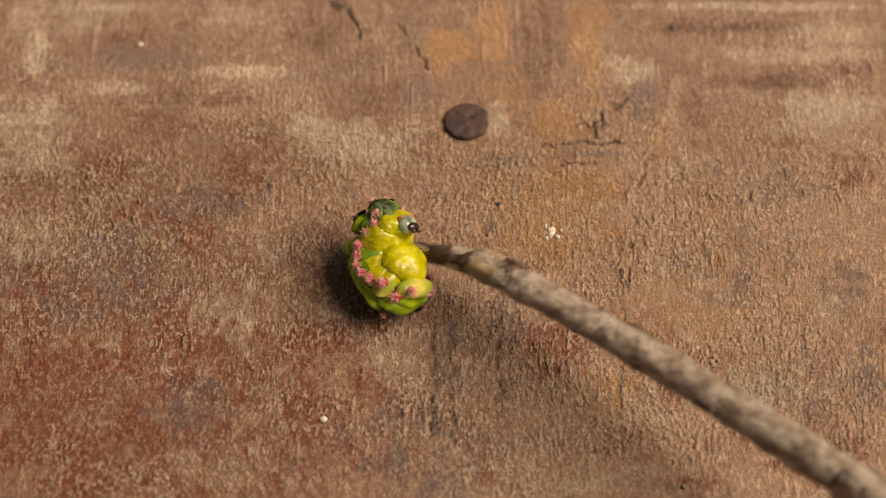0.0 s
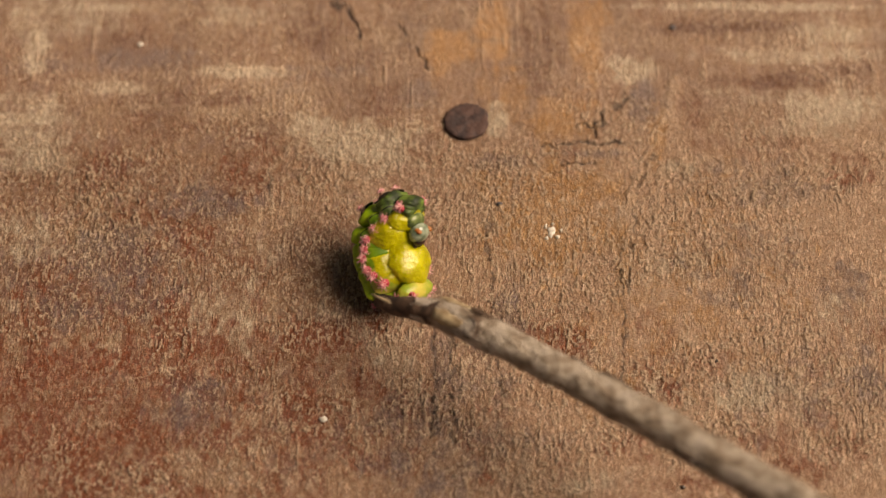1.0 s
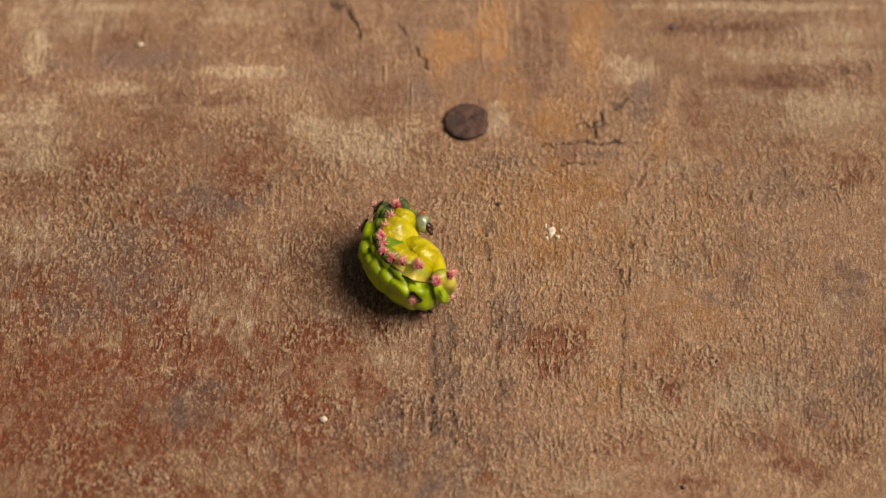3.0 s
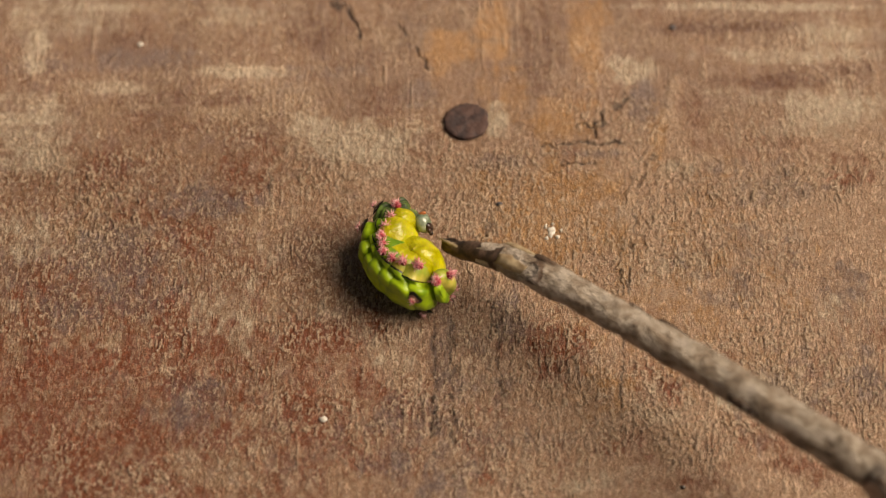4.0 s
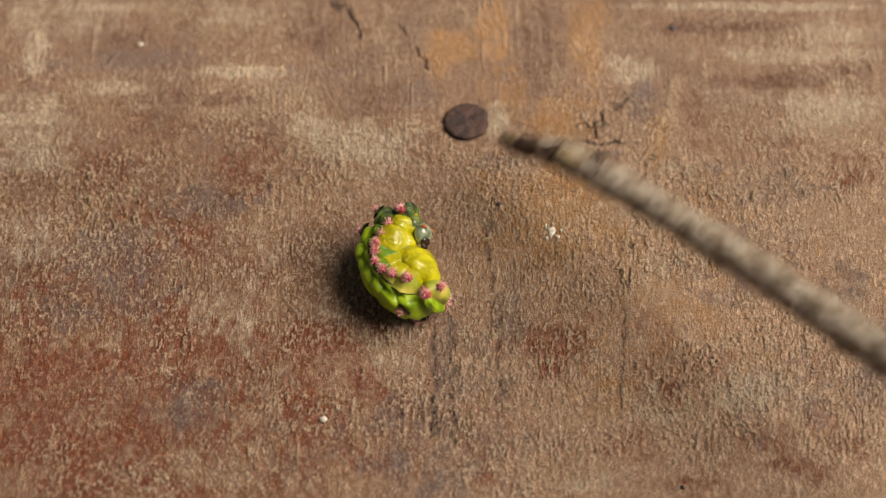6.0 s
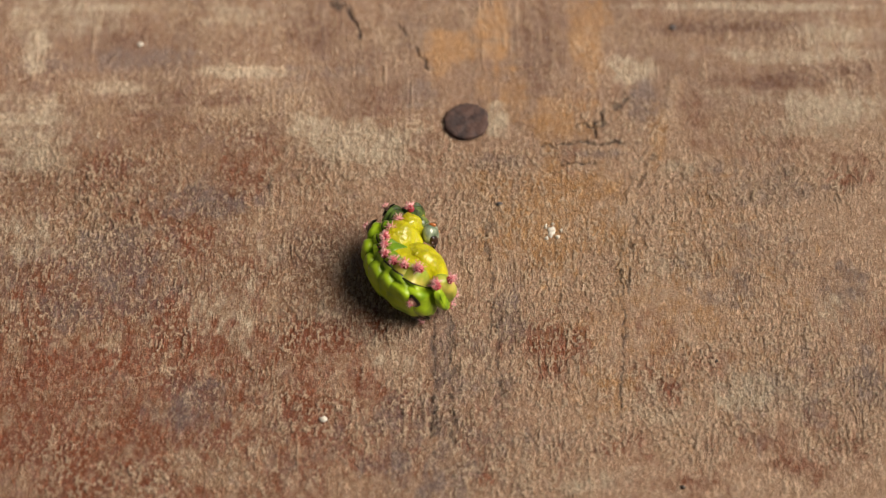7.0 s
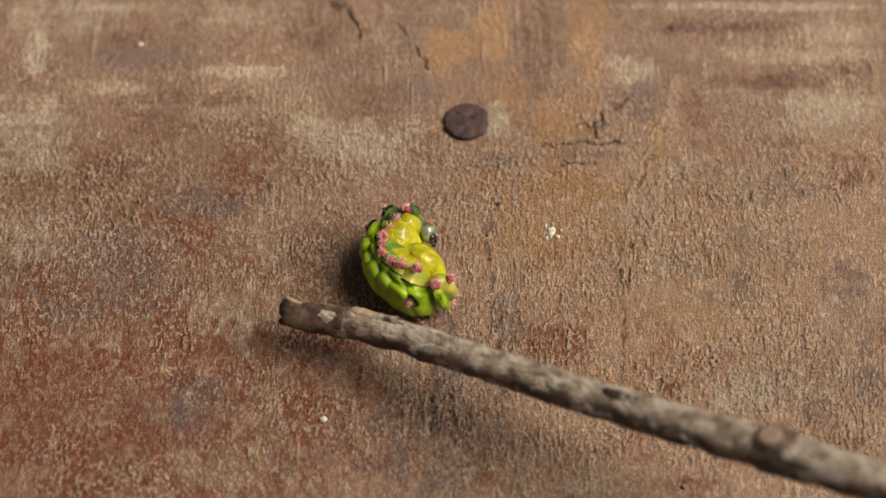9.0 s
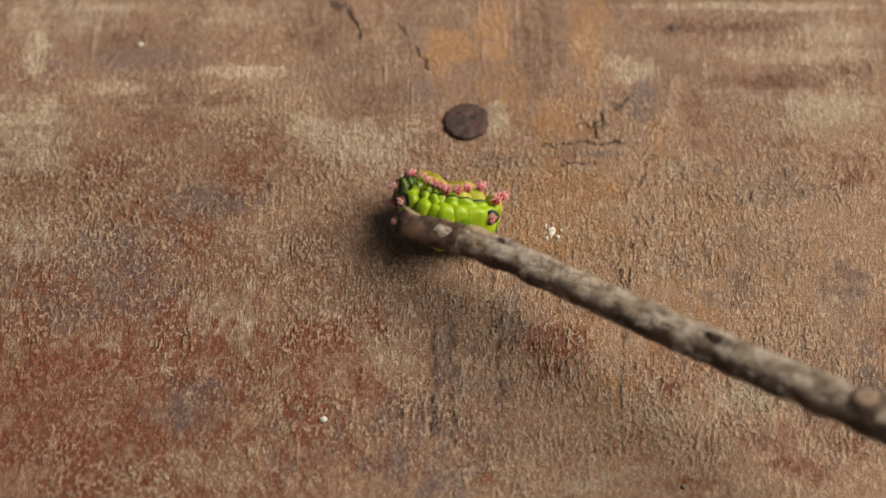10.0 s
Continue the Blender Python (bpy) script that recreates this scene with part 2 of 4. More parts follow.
GREY = [
    (-42, 10, 11, 4, 0.8), (53, 0, 11, 5, 0.5), (-43, -32, 9, 6, 0.7), (12, -15, 3, 4, 0.9), (-58, -7, 18, 7, 0.5),
    (8, -29, 6, 12, 0.4), (72, -13, 6, 8, 0.55), (58, -29, 12, 9, 0.4), (-2, -35, 4, 8, 0.5), (-72, -3, 7, 8, 0.5),
    (56, 13, 11, 5, 0.35), (-55, -4, 6, 5, 0.5), (-63, -13, 4, 4, 0.5), (3, -43, 8, 5, 0.5), (0, -29, 2, 19, 0.55),
    (-21, -39, 11, 6, 0.35), (56, -30, 4, 5, 0.5), (51, -4, 13, 3, 0.4), (-14, -39, 6, 5, 0.4), (-56, 41, 13, 3, 0.55),
    (-5, 33, 4, 4, 0.6), (37, 30, 3, 6, 0.85), (28, 20, 8, 1, 0.6), (10, 18, 5, 2, 0.5), (-42, 11, 6, 2, 0.8),
    (-30, 36, 6, 4, 0.35), (53, 17, 9, 2, 0.35), (-19, 38, 6, 4, 0.3), (-72, 40, 9, 3, 0.35), (63, 13, 12, 1, 0.35),
    (-5, 47, 4, 5, 0.35),
    (-72, -4, 8, 5, 0.5), (-58, -1, 10, 5, 0.5), (-9, -37, 7, 6, 0.6), (-9, -32, 3, 3, 0.6), (11, -13, 3, 6, 0.8), (55, -31, 6, 6, 0.5), (73, -28, 4, 6, 0.6), (3, -29, 3, 11, 0.45), (50, -9, 7, 2, 0.5), (55, -1, 9, 1, 0.5), (17, -37, 6, 4, 0.4),
]
OCHRE = [
    (18, 7, 12, 13, 0.55), (31, 0, 4, 7, 0.5), (47, 13, 12, 7, 0.25), (46, -4, 20, 14, 0.3), (39, -20, 21, 17, 0.2),
    (9, 47, 4, 10, 0.7), (28, 47, 4, 10, 0.75), (0, 43, 5, 6, 0.7), (19, 18, 2, 7, 0.6), (11, 5, 2, 8, 0.55),
    (31, 4, 3, 12, 0.6), (12, 34, 6, 8, 0.5), (22, 28, 7, 6, 0.6), (7, 13, 6, 6, 0.5), (28, 13, 8, 5, 0.5),
    (39, 24, 2, 7, 0.6), (20, 4, 8, 7, 0.45),
]
crack_a = [(-21.4, 54.7), (-18.4, 52.3), (-16.7, 49.4), (-15.3, 46.5)]
crack_b = [(33.8, 32.4), (32.9, 30.4), (30.8, 29.4), (29.3, 28.2), (29.7, 26.4), (28.1, 25.0), (27.7, 23.2), (28.0, 21.5)]
crack_c = [(18.1, 21.8), (22.3, 21.9), (26.4, 22.5), (28.0, 21.9), (30.5, 22.6), (35.1, 22.1)]
crack_d = [(21.6, 17.9), (28.3, 18.1)]
crack_f = [(23.6, 25.9), (25.5, 26.6), (27.5, 25.7), (28.4, 27.2)]
scr_a = [(-1.6, -13.5), (-1.4, -22.3), (-1.9, -30.9), (-1.5, -39.3)]
scr_b = [(1.3, -13.5), (1.6, -22.3), (1.5, -31.9), (2.2, -43.4)]
scr_c = [(-31.4, 17.9), (-30.8, 7.1)]
scr_d = [(12.7, 52.1), (13.2, 46.8), (13.3, 41.0)]
ridge = [(43.2, 36.5), (41.7, 28.9), (38.7, 21.5), (34.8, 15.4), (33.2, 8.3), (32.4, 0.1), (31.6, -9.0)]
crack_e = [(-9.0, 50.7), (-6.3, 45.5), (-2.5, 39.0)]
scr_e = [(9.9, -13.5), (9.3, -22.3), (10.0, -28.8)]
scr_g = [(8.5, 8.3), (7.6, -1.0), (9.1, -9.0), (8.2, -17.9)]
scr_h = [(39.7, 21.3), (35.9, 15.2), (34.2, 8.1), (33.2, 0.1), (32.4, -9.0)]
scr_f = [(31.4, -4.5), (31.4, -17.9), (30.1, -30.9)]
# thin pale scratches
PALE_LINES = [
    [(-31.3, 17.3), (-31.0, 12.5), (-30.7, 7.1)],
    [(-47.7, 16.7), (-47.5, 11.3)],
    [(55.6, -28.8), (55.6, -33.5), (55.8, -38.2)],
    [(60.1, -27.7), (60.7, -33.5), (60.8, -39.3)],
    [(68.5, -37.2), (68.4, -44.4)],
    [(-68.4, -9.0), (-67.7, -17.9)],
    [(-22.4, -1.0), (-22.0, -6.8)],
    [(-14.1, -13.5), (-12.5, -22.3)],
    [(53.8, -17.9), (53.5, -24.5)],
    [(27.1, -20.1), (26.4, -27.7)],
    [(18.5, -22.3), (19.0, -28.8)],
    [(-53.5, -25.8), (-47.9, -23.4)],
    [(-74.5, 31.4), (-73.4, 22.7)],
    [(-40.4, 38.4), (-29.9, 39.0)],
    [(-75.4, -10.1), (-73.6, -13.5)],
    [(8.6, -2.2), (11.9, -12.9)],
    [(57.9, 24.0), (57.9, 16.7)],
    [(42.5, -11.3), (41.6, -22.3)],
    [(-66.0, -30.9), (-65.5, -39.3)]]


def stain_mask(x, y, stains, seed):
    """Patches with ragged outlines, drawn out along the fibres."""
    total = np.zeros_like(x)
    dx = 7 * (value_noise(x / 5, y / 9, seed) - 0.5) + 4 * (value_noise(x / 1.3, y / 3.5, seed + 1) - 0.5)
    dy = 9 * (value_noise(x / 5, y / 8, seed + 2) - 0.5) + 3 * (value_noise(x / 1.8, y / 3, seed + 3) - 0.5)
    ragged = 0.5 * (fbm(x / 1.6, y / 2.6, seed + 4) - 0.5)
    for cx, cy, rx, ry, s in stains:
        k = min(1.0, min(rx, ry) / 7) * (0.45 if cy > 13 else 1.0)
        d = np.hypot((x + k * dx - cx) / (rx * 1.15), (y + k * dy - cy) / (ry * 1.15)) + ragged
        total = np.maximum(total, s * (1 - smooth01((d - 0.35) / 0.85)))
    # ragged blots on the near side, streaks across the board towards the far side
    calm = smooth01((y - 10) / 22)
    blots = 0.7 * (fbm(x / 5, y / 5, seed + 5) - 0.5) + 0.6 * (fbm(x / 0.9, y / 1.5, seed + 6) - 0.5)
    streaks = 0.5 * (fbm(x / 12, y / 1.3, seed + 7) - 0.5) + 0.4 * (fbm(x / 0.8, y / 7, seed + 8) - 0.5) + 0.25 * (fbm(x / 6, y / 4, seed + 9) - 0.5)
    patchy = total + blots * (1 - calm) + streaks * calm
    return smooth01((patchy - 0.03) / 0.8) * smooth01(total / 0.2)


def line_mask(xx, yy, points, width, seed):
    """A wandering line through the points, one at its middle and zero past its width."""
    px, py = [p[0] for p in points], [p[1] for p in points]
    i0, i1 = np.searchsorted(xx[0], (min(px) - 4, max(px) + 4))
    j0, j1 = np.searchsorted(yy[:, 0], (min(py) - 4, max(py) + 4))
    x, y = xx[j0:j1, i0:i1], yy[j0:j1, i0:i1]
    wx = x + 1.1 * (value_noise(x / 1.2, y / 1.6, seed) - 0.5) + 0.6 * (value_noise(x / 0.45, y / 0.5, seed + 2) - 0.5)
    wy = y + 1.1 * (value_noise(x / 1.4, y / 1.2, seed + 5) - 0.5) + 0.6 * (value_noise(x / 0.5, y / 0.45, seed + 3) - 0.5)
    best = np.full_like(x, 1e9)
    for (ax, ay), (bx, by) in zip(points, points[1:]):
        dx, dy = bx - ax, by - ay
        t = np.clip(((wx - ax) * dx + (wy - ay) * dy) / (dx * dx + dy * dy), 0, 1)
        best = np.minimum(best, np.hypot(wx - ax - t * dx, wy - ay - t * dy))
    w = width * (0.45 + 1.1 * value_noise(x / 2.2, y / 2.2, seed + 9))
    full = np.zeros_like(xx)
    # lines fade and break on their way
    full[j0:j1, i0:i1] = (1 - smooth01(best / w)) * smooth01(fbm(x / 1.8, y / 2.6, seed + 11) * 3.0 - 0.5)
    return full


def build_board():
    """A thick worn plank, its top at z = 0, with real fibres, pits and cracks where it is seen close."""
    xs = np.concatenate([np.linspace(-330, -89, 30), np.arange(-88, 88.01, 0.125), np.linspace(89, 330, 30)])
    ys = np.concatenate([np.linspace(-160, -51, 24), np.arange(-50, 60.01, 0.165), np.linspace(61, 200, 26)])
    x, y = np.meshgrid(xs, ys)
    # relief in millimetres
    broad = value_noise(x / 22, y / 30, 1) * 0.3 + value_noise(x / 7, y / 16, 2) * 0.1
    warp = 1.3 * (value_noise(x / 9, y / 26, 14) - 0.5) + 0.35 * (value_noise(x / 3, y / 9, 18) - 0.5)
    u = x + warp
    strand = value_noise(u / 0.6, y / 4.2, 3) * 0.6 + value_noise(u / 0.42, y / 1.2, 4) * 0.4 - 0.5
    chips = fbm(u / 0.75, y / 1.8, 5)
    grit = fbm(u / 0.42, y / 0.66, 6, 2)
    # relief is eased towards the far side to fit its soft look from the camera
    calm = smooth01((y - 13) / 26)
    worn = (0.35 + 0.65 * smooth01(fbm(x / 13, y / 10, 8) * 2.4 - 0.6)) * (1 - 0.6 * calm)
    # low humps parted by thin creases
    humps = 0.55 * np.abs(2 * value_noise(u / 0.5, y / 1.0, 51) - 1) ** 0.6 + 0.45 * np.abs(2 * value_noise(u / 0.36, y / 0.6, 52) - 1) ** 0.6
    # curved edges of thin flakes
    saw = 7 * fbm(u / 2.4, y / 4.2, 55, 3)
    saw = saw - np.floor(saw)
    flakes = np.where(saw < 0.88, saw / 0.88, (1 - saw) / 0.12)
    worn = np.clip(worn + 0.4 * np.exp(-((x + 66) / 32) ** 2 - ((y - 4) / 15) ** 2) + 0.45 * np.exp(-((x + 13) / 13) ** 2 - ((y - 20) / 7) ** 2), 0, 1.2)
    crust = smooth01((chips - 0.5) / 0.06)
    pits = smooth01((0.10 - chips) / 0.06) * worn
    crumbs = (0.5 * smooth01((chips - 0.80) / 0.10) + 1.3 * smooth01((grit - 0.66) / 0.09)) * worn
    gouges = smooth01((0.15 - value_noise(u / 0.5, y / 7, 12)) / 0.1) * smooth01(fbm(x / 9, y / 12, 13) * 3 - 1.2)
    slivers = np.abs(2 * value_noise(u / 0.8, y / 7, 15) - 1) ** 5 * smooth01(fbm(x / 6, y / 9, 16) * 3 - 1.3)
    z = broad + flakes * (0.03 + 0.08 * worn) + humps * (0.03 + 0.11 * worn) + strand * (0.05 + 0.10 * worn) + crust * 0.05 * worn - pits * 0.04 + crumbs * 0.24 - gouges * 0.07 + slivers * 0.28
    cracks = np.zeros_like(x)
    for points, w, k in ((crack_a, 0.9, 21), (crack_b, 0.85, 22), (crack_c, 0.5, 23), (crack_d, 0.45, 24), (crack_f, 0.5, 26), (crack_e, 0.35, 25)):
        cracks = np.maximum(cracks, line_mask(x, y, points, w, k))
    lines = np.zeros_like(x)
    for points, w, k in ((scr_a, 0.5, 31), (scr_b, 0.7, 39), (scr_c, 0.35, 33), (scr_d, 0.4, 34), (scr_e, 0.5, 35), (scr_f, 0.4, 36), (scr_g, 0.5, 37), (scr_h, 0.5, 38)):
        lines = np.maximum(lines, line_mask(x, y, points, w, k))
    raised = line_mask(x, y, ridge, 1.6, 41)
    pale_lines = np.zeros_like(x)
    for points, k in zip(PALE_LINES, range(60, 90)):
        pale_lines = np.maximum(pale_lines, line_mask(x, y, points, 0.42, k))
    z += raised * 0.32 + pale_lines * 0.15 - cracks * 0.5 - lines * 0.2
    # the board stays flat under and round the nail
    near_nail = 1 - smooth01((np.hypot(x - NAIL[0], y - NAIL[1]) - 4.0) / 2.0)
    z = z * (1 - 0.7 * near_nail) - 0.12 * near_nail
    z -= 0.3
    verts = np.stack([x, y, z], -1).reshape(-1, 3) * 1e-3
    ny, nx = x.shape
    idx = np.arange(nx * ny).reshape(ny, nx)
    quads = np.stack([idx[:-1, :-1], idx[:-1, 1:], idx[1:, 1:], idx[1:, :-1]], -1).reshape(-1, 4)
    # sides and underside
    rim = np.concatenate([idx[0, :], idx[1:, -1], idx[-1, -2::-1], idx[-2:0:-1, 0]])
    low = verts[rim].copy()
    low[:, 2] = -0.03
    n0 = len(verts)
    verts = np.concatenate([verts, low])
    k = np.arange(len(rim))
    nxt = (k + 1) % len(rim)
    sides = np.stack([rim, n0 + k, n0 + nxt, rim[nxt]], -1)
    quads = np.concatenate([quads, sides])
    me = bpy.data.meshes.new("board")
    me.vertices.add(len(verts))
    me.vertices.foreach_set("co", verts.ravel())
    me.loops.add(quads.size)
    me.loops.foreach_set("vertex_index", quads.ravel())
    me.polygons.add(len(quads))
    me.polygons.foreach_set("loop_start", np.arange(0, quads.size, 4))
    me.update(calc_edges=True)
    me.polygons.foreach_set("use_smooth", np.ones(len(quads), bool))

    def layer(name, channels):
        data = np.zeros((len(verts), 4), np.float32)
        for c, a in enumerate(channels):
            data[:n0, c] = np.clip(a, 0, 1).ravel()
        me.attributes.new(name, "FLOAT_COLOR", "POINT").data.foreach_set("color", data.ravel())

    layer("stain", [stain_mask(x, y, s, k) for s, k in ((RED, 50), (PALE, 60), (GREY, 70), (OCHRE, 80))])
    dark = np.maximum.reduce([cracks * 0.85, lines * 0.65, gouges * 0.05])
    # last channel grows to the right, a light gradient painted on the board
    layer("wear_light", [dark, np.maximum(crumbs * 1.0, smooth01((humps - 0.62) / 0.13) * (0.15 + 0.55 * worn)) + slivers * 0.6 + raised * 0.3 + pale_lines * 0.9, calm, smooth01((x + 50) / 100) * (1 - 0.7 * calm)])
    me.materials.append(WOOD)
    ob = new("floor", me)
    return tagged(ob, "old weathered brown plank with worn red and pale stains", "wooden board", kind="structure")


def build_ground():
    bm = bmesh.new()
    sheet(bm, [[(sx * 40, sy * 40, -0.0302) for sx in (-1, -0.05, 0.05, 1)] for sy in (-1, -0.05, 0.05, 1)])
    ob = part("ground", bm, SOIL, None)
    return tagged(ob, "bare brown soil under the old plank", "ground", kind="structure")


NAIL = (4.4, 26.9)
build_board()
build_ground()


# ---- the nail ----
def build_nail():
    nail = new("nail")
    nail.location = (NAIL[0] * 1e-3, NAIL[1] * 1e-3, -0.0002)
    rnd = random.Random(3)
    bm = bmesh.new()
    rows = []
    n = 40
    wob = [1 + 0.05 * math.sin(2 * a * math.tau / n + 1) + 0.03 * rnd.uniform(-1, 1) for a in range(n)]
    for r, z in ((0.93, -0.0004), (1.0, 0.0001), (1.0, 0.0006), (0.95, 0.00085), (0.86, 0.00092), (0.72, 0.00092), (0.58, 0.00092), (0.44, 0.00092), (0.3, 0.00092), (0.15, 0.00092), (0.02, 0.00092)):
        row = []
        for i in range(n):
            a = i * math.tau / n
            d = 0.0040 * r * (1 + (wob[i] - 1) * min(1, r * 1.1))
            # a bite out of the rim on one side
            if r > 0.7 and abs((a + math.pi) % math.tau - math.pi - 0.1) < 0.16:
                d *= 0.93
            dent = 0.0003 * noise.noise(Vector((d * 900 * math.cos(a), d * 900 * math.sin(a), 2.0))) * (1 if z > 0.0008 else 0)
            row.append((d * math.cos(a), d * math.sin(a), z + dent))
        rows.append(row)
    sheet(bm, rows, closed=True)
    part("nail_head", bm, RUST, nail)
    bm = bmesh.new()
    sheet(bm, [[(0.0017 * k * math.cos(i * math.tau / 12), 0.0017 * k * math.sin(i * math.tau / 12), z) for i in range(12)]
               for k, z in ((1, -0.0003), (1, -0.022), (0.05, -0.026))], closed=True)
    part("shank", bm, RUST, nail)
    return tagged(nail, "flat rusty dark brown nail driven flush into plank", "nail")


build_nail()


# ---- the stick ----
def stick_axis(x):
    """The stick's bend, in metres from its tip: sideways and towards its upper face."""
    mm = x * 1e3
    marks = [0, 5, 11, 20, 35, 50, 70, 86, 120, 220]
    side = np.interp(mm, marks, [-0.5, 0.1, 0.9, 1.2, 0.7, 0.2, -0.1, -0.1, -0.3, -1.0])
    up = np.interp(mm, marks, [0.0, -1.3, -2.5, -2.7, -2.7, -2.2, -1.1, 0.1, 2.3, 7.0])
    return side * 1e-3, up * 1e-3


def stick_radius(x):
    mm = x * 1e3
    r = np.interp(mm, [0, 3, 8, 11, 16, 30, 60, 84, 88, 94, 220], [1.6, 1.85, 2.0, 2.25, 2.4, 2.4, 2.65, 2.9, 3.1, 2.95, 3.4])
    return r * 1.14e-3


def tube(bm, x0, x1, steps, sides, swell, seed, ragged=0.0):
    rnd = random.Random(seed)
    rows = []
    for k in range(steps + 1):
        x = x0 + (x1 - x0) * k / steps
        sy, sz = stick_axis(x)
        # the broken end is split to a blunt wedge
        flat = float(np.interp(x * 1e3, [0, 4, 8.5, 11], [0.72, 0.85, 0.95, 1.0]))
        wide = float(np.interp(x * 1e3, [0, 3, 8, 11], [1.12, 1.2, 1.12, 1.0]))
        row = []
        for i in range(sides):
            a = i * math.tau / sides
            p = Vector((x * 260, math.cos(a) * 1.1, math.sin(a) * 1.1 + seed))
            lump = noise.noise(p) * 0.14 + noise.noise(p * 3.1) * 0.07 + noise.noise(Vector((x * 900, 3 * math.cos(a), 3 * math.sin(a)))) * 0.03
            r = stick_radius(x) * swell * (1 + lump)
            end = ragged * rnd.uniform(0, 1) if k == 0 else 0.0
            row.append((x - end, sy + r * wide * math.cos(a), sz + r * math.sin(a) * flat))
        rows.append(row)
    return rows


def build_stick():
    stick = new("stick")
    bm = bmesh.new()
    rows = tube(bm, 0.0070, 0.21, 300, 30, 1.0, 1, 0.0014)
    grid = sheet(bm, rows, closed=True)
    bm.faces.new(grid[-1])
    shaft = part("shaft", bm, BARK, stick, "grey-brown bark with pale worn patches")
    # pale strip turned to the upper side: bare wood plus its painted lit top
    strip_layer = shaft.data.attributes.new("bare_lit", "FLOAT_COLOR", "POINT")
    for i, item in enumerate(strip_layer.data):
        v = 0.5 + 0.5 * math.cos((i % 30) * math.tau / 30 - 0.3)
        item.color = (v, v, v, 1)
    # dark splintered end
    bm = bmesh.new()
    rows = tube(bm, 0.0006, 0.0105, 22, 22, 1.0, 2, 0.0020)
    grid = sheet(bm, rows, closed=True)
    bm.faces.new(list(reversed(grid[0])))
    part("broken_end", bm, ROT, stick, "dark rotten splintered end")
    # splinters and a little fork
    for a, length, w, lift in ((0.3, 0.0040, 0.0008, 0.0012), (2.8, 0.0024, 0.0007, 0.0004), (-0.3, 0.0020, 0.0005, 0.0002)):
        bm = bmesh.new()
        base = 0.0025
        sy, sz = stick_axis(base)
        r = stick_radius(base) * 0.7
        c = Vector((base, sy + r * math.cos(a), sz + r * math.sin(a)))
        tip = c + Vector((-length, math.cos(a) * lift, math.sin(a) * lift))
        rows = []
        for k in range(5):
            q = c.lerp(tip, k / 4)
            rr = w * (1 - 0.75 * k / 4)
            rows.append([(q.x, q.y + rr * math.cos(i * math.tau / 6), q.z + 0.6 * rr * math.sin(i * math.tau / 6)) for i in range(6)])
        grid = sheet(bm, rows, closed=True)
        bm.faces.new(grid[-1])
        part("splinter", bm, LICHEN if a == 0.3 else ROT, stick)
    # bark flakes standing proud where the bark has broken away
    for x0, a0, length, half in ((0.0088, -1.5, 0.0070, 0.55), (0.0160, -1.1, 0.0050, 0.40), (0.0195, -1.8, 0.0040, 0.3), (0.0105, 0.4, 0.0060, 0.45), (0.0170, 0.7, 0.0040, 0.3),
                                 (0.034, -1.9, 0.005, 0.4), (0.0405, -1.5, 0.006, 0.35), (0.058, 1.0, 0.006, 0.3), (0.069, 2.3, 0.005, 0.35)):
        bm = bmesh.new()
        rows = []
        for k in range(13):
            u = k / 12
            x = x0 + length * u
            sy, sz = stick_axis(x)
            r = stick_radius(x)
            t_row, b_row = [], []
            for i in range(9):
                v = i / 8 * 2 - 1
                edge = 0.55 + 0.45 * math.sin(math.pi * min(1, 0.12 + u)) + 0.35 * noise.noise(Vector((x * 700, v, x0 * 500)))
                a = a0 + v * half * edge
                body = (1 - v * v) * (1 - u) ** 0.7 * min(1, 0.3 + u * 6)
                rise = 0.0006 * body + 0.00015 * noise.noise(Vector((x * 1200, a * 4, x0 * 999)))
                lift = r * 1.04 + rise
                t_row.append((x + 0.0004 * noise.noise(Vector((a * 5, x0 * 800, 0))), sy + lift * math.cos(a), sz + lift * math.sin(a)))
                b_row.append((x, sy + r * 0.9 * math.cos(a), sz + r * 0.9 * math.sin(a)))
            rows.append(t_row + b_row[::-1])
        grid = sheet(bm, rows, closed=True)
        bm.faces.new(list(reversed(grid[0])))
        bm.faces.new(grid[-1])
        part("bark_flake", bm, LICHEN if x0 < 0.016 else BARK, stick, "raised bark flake")
    # a snapped-off side twig: collar and bare scar
    for x0, a0, size in ((0.0865, 0.95, 0.0019), (0.0178, 0.15, 0.0012), (0.0375, 2.6, 0.0011), (0.062, -1.2, 0.0009)):
        sy, sz = stick_axis(x0)
        r = stick_radius(x0)
        out = Vector((-0.25, math.cos(a0), math.sin(a0))).normalized()
        c = Vector((x0, sy, sz)) + Vector((0, math.cos(a0), math.sin(a0))) * r * 0.55
        u = Vector((1, 0, 0)) - out * out.x
        u.normalize()
        v = out.cross(u)
        bm = bmesh.new()
        rows = []
        for k, (rr, hh) in enumerate(((1.9, 0.0), (1.5, 0.6), (1.15, 1.0), (1.0, 1.12), (0.9, 1.1))):
            rows.append([c + out * (size * hh) + (u * math.cos(i * math.tau / 16) * 1.2 + v * math.sin(i * math.tau / 16)) * size * rr * (1 + 0.08 * math.sin(3 * i + k)) for i in range(16)])
        sheet(bm, rows, closed=True)
        knot = part("knot", bm, BARK, stick)
        if size > 0.0015:
            bm = bmesh.new()
            rows = [[c + out * (size * hh) + (u * math.cos(i * math.tau / 16) * 1.2 + v * math.sin(i * math.tau / 16)) * size * rr for i in range(16)]
                    for rr, hh in ((0.98, 1.02), (0.8, 1.2), (0.4, 1.1), (0.05, 1.15))]
            sheet(bm, rows, closed=True)
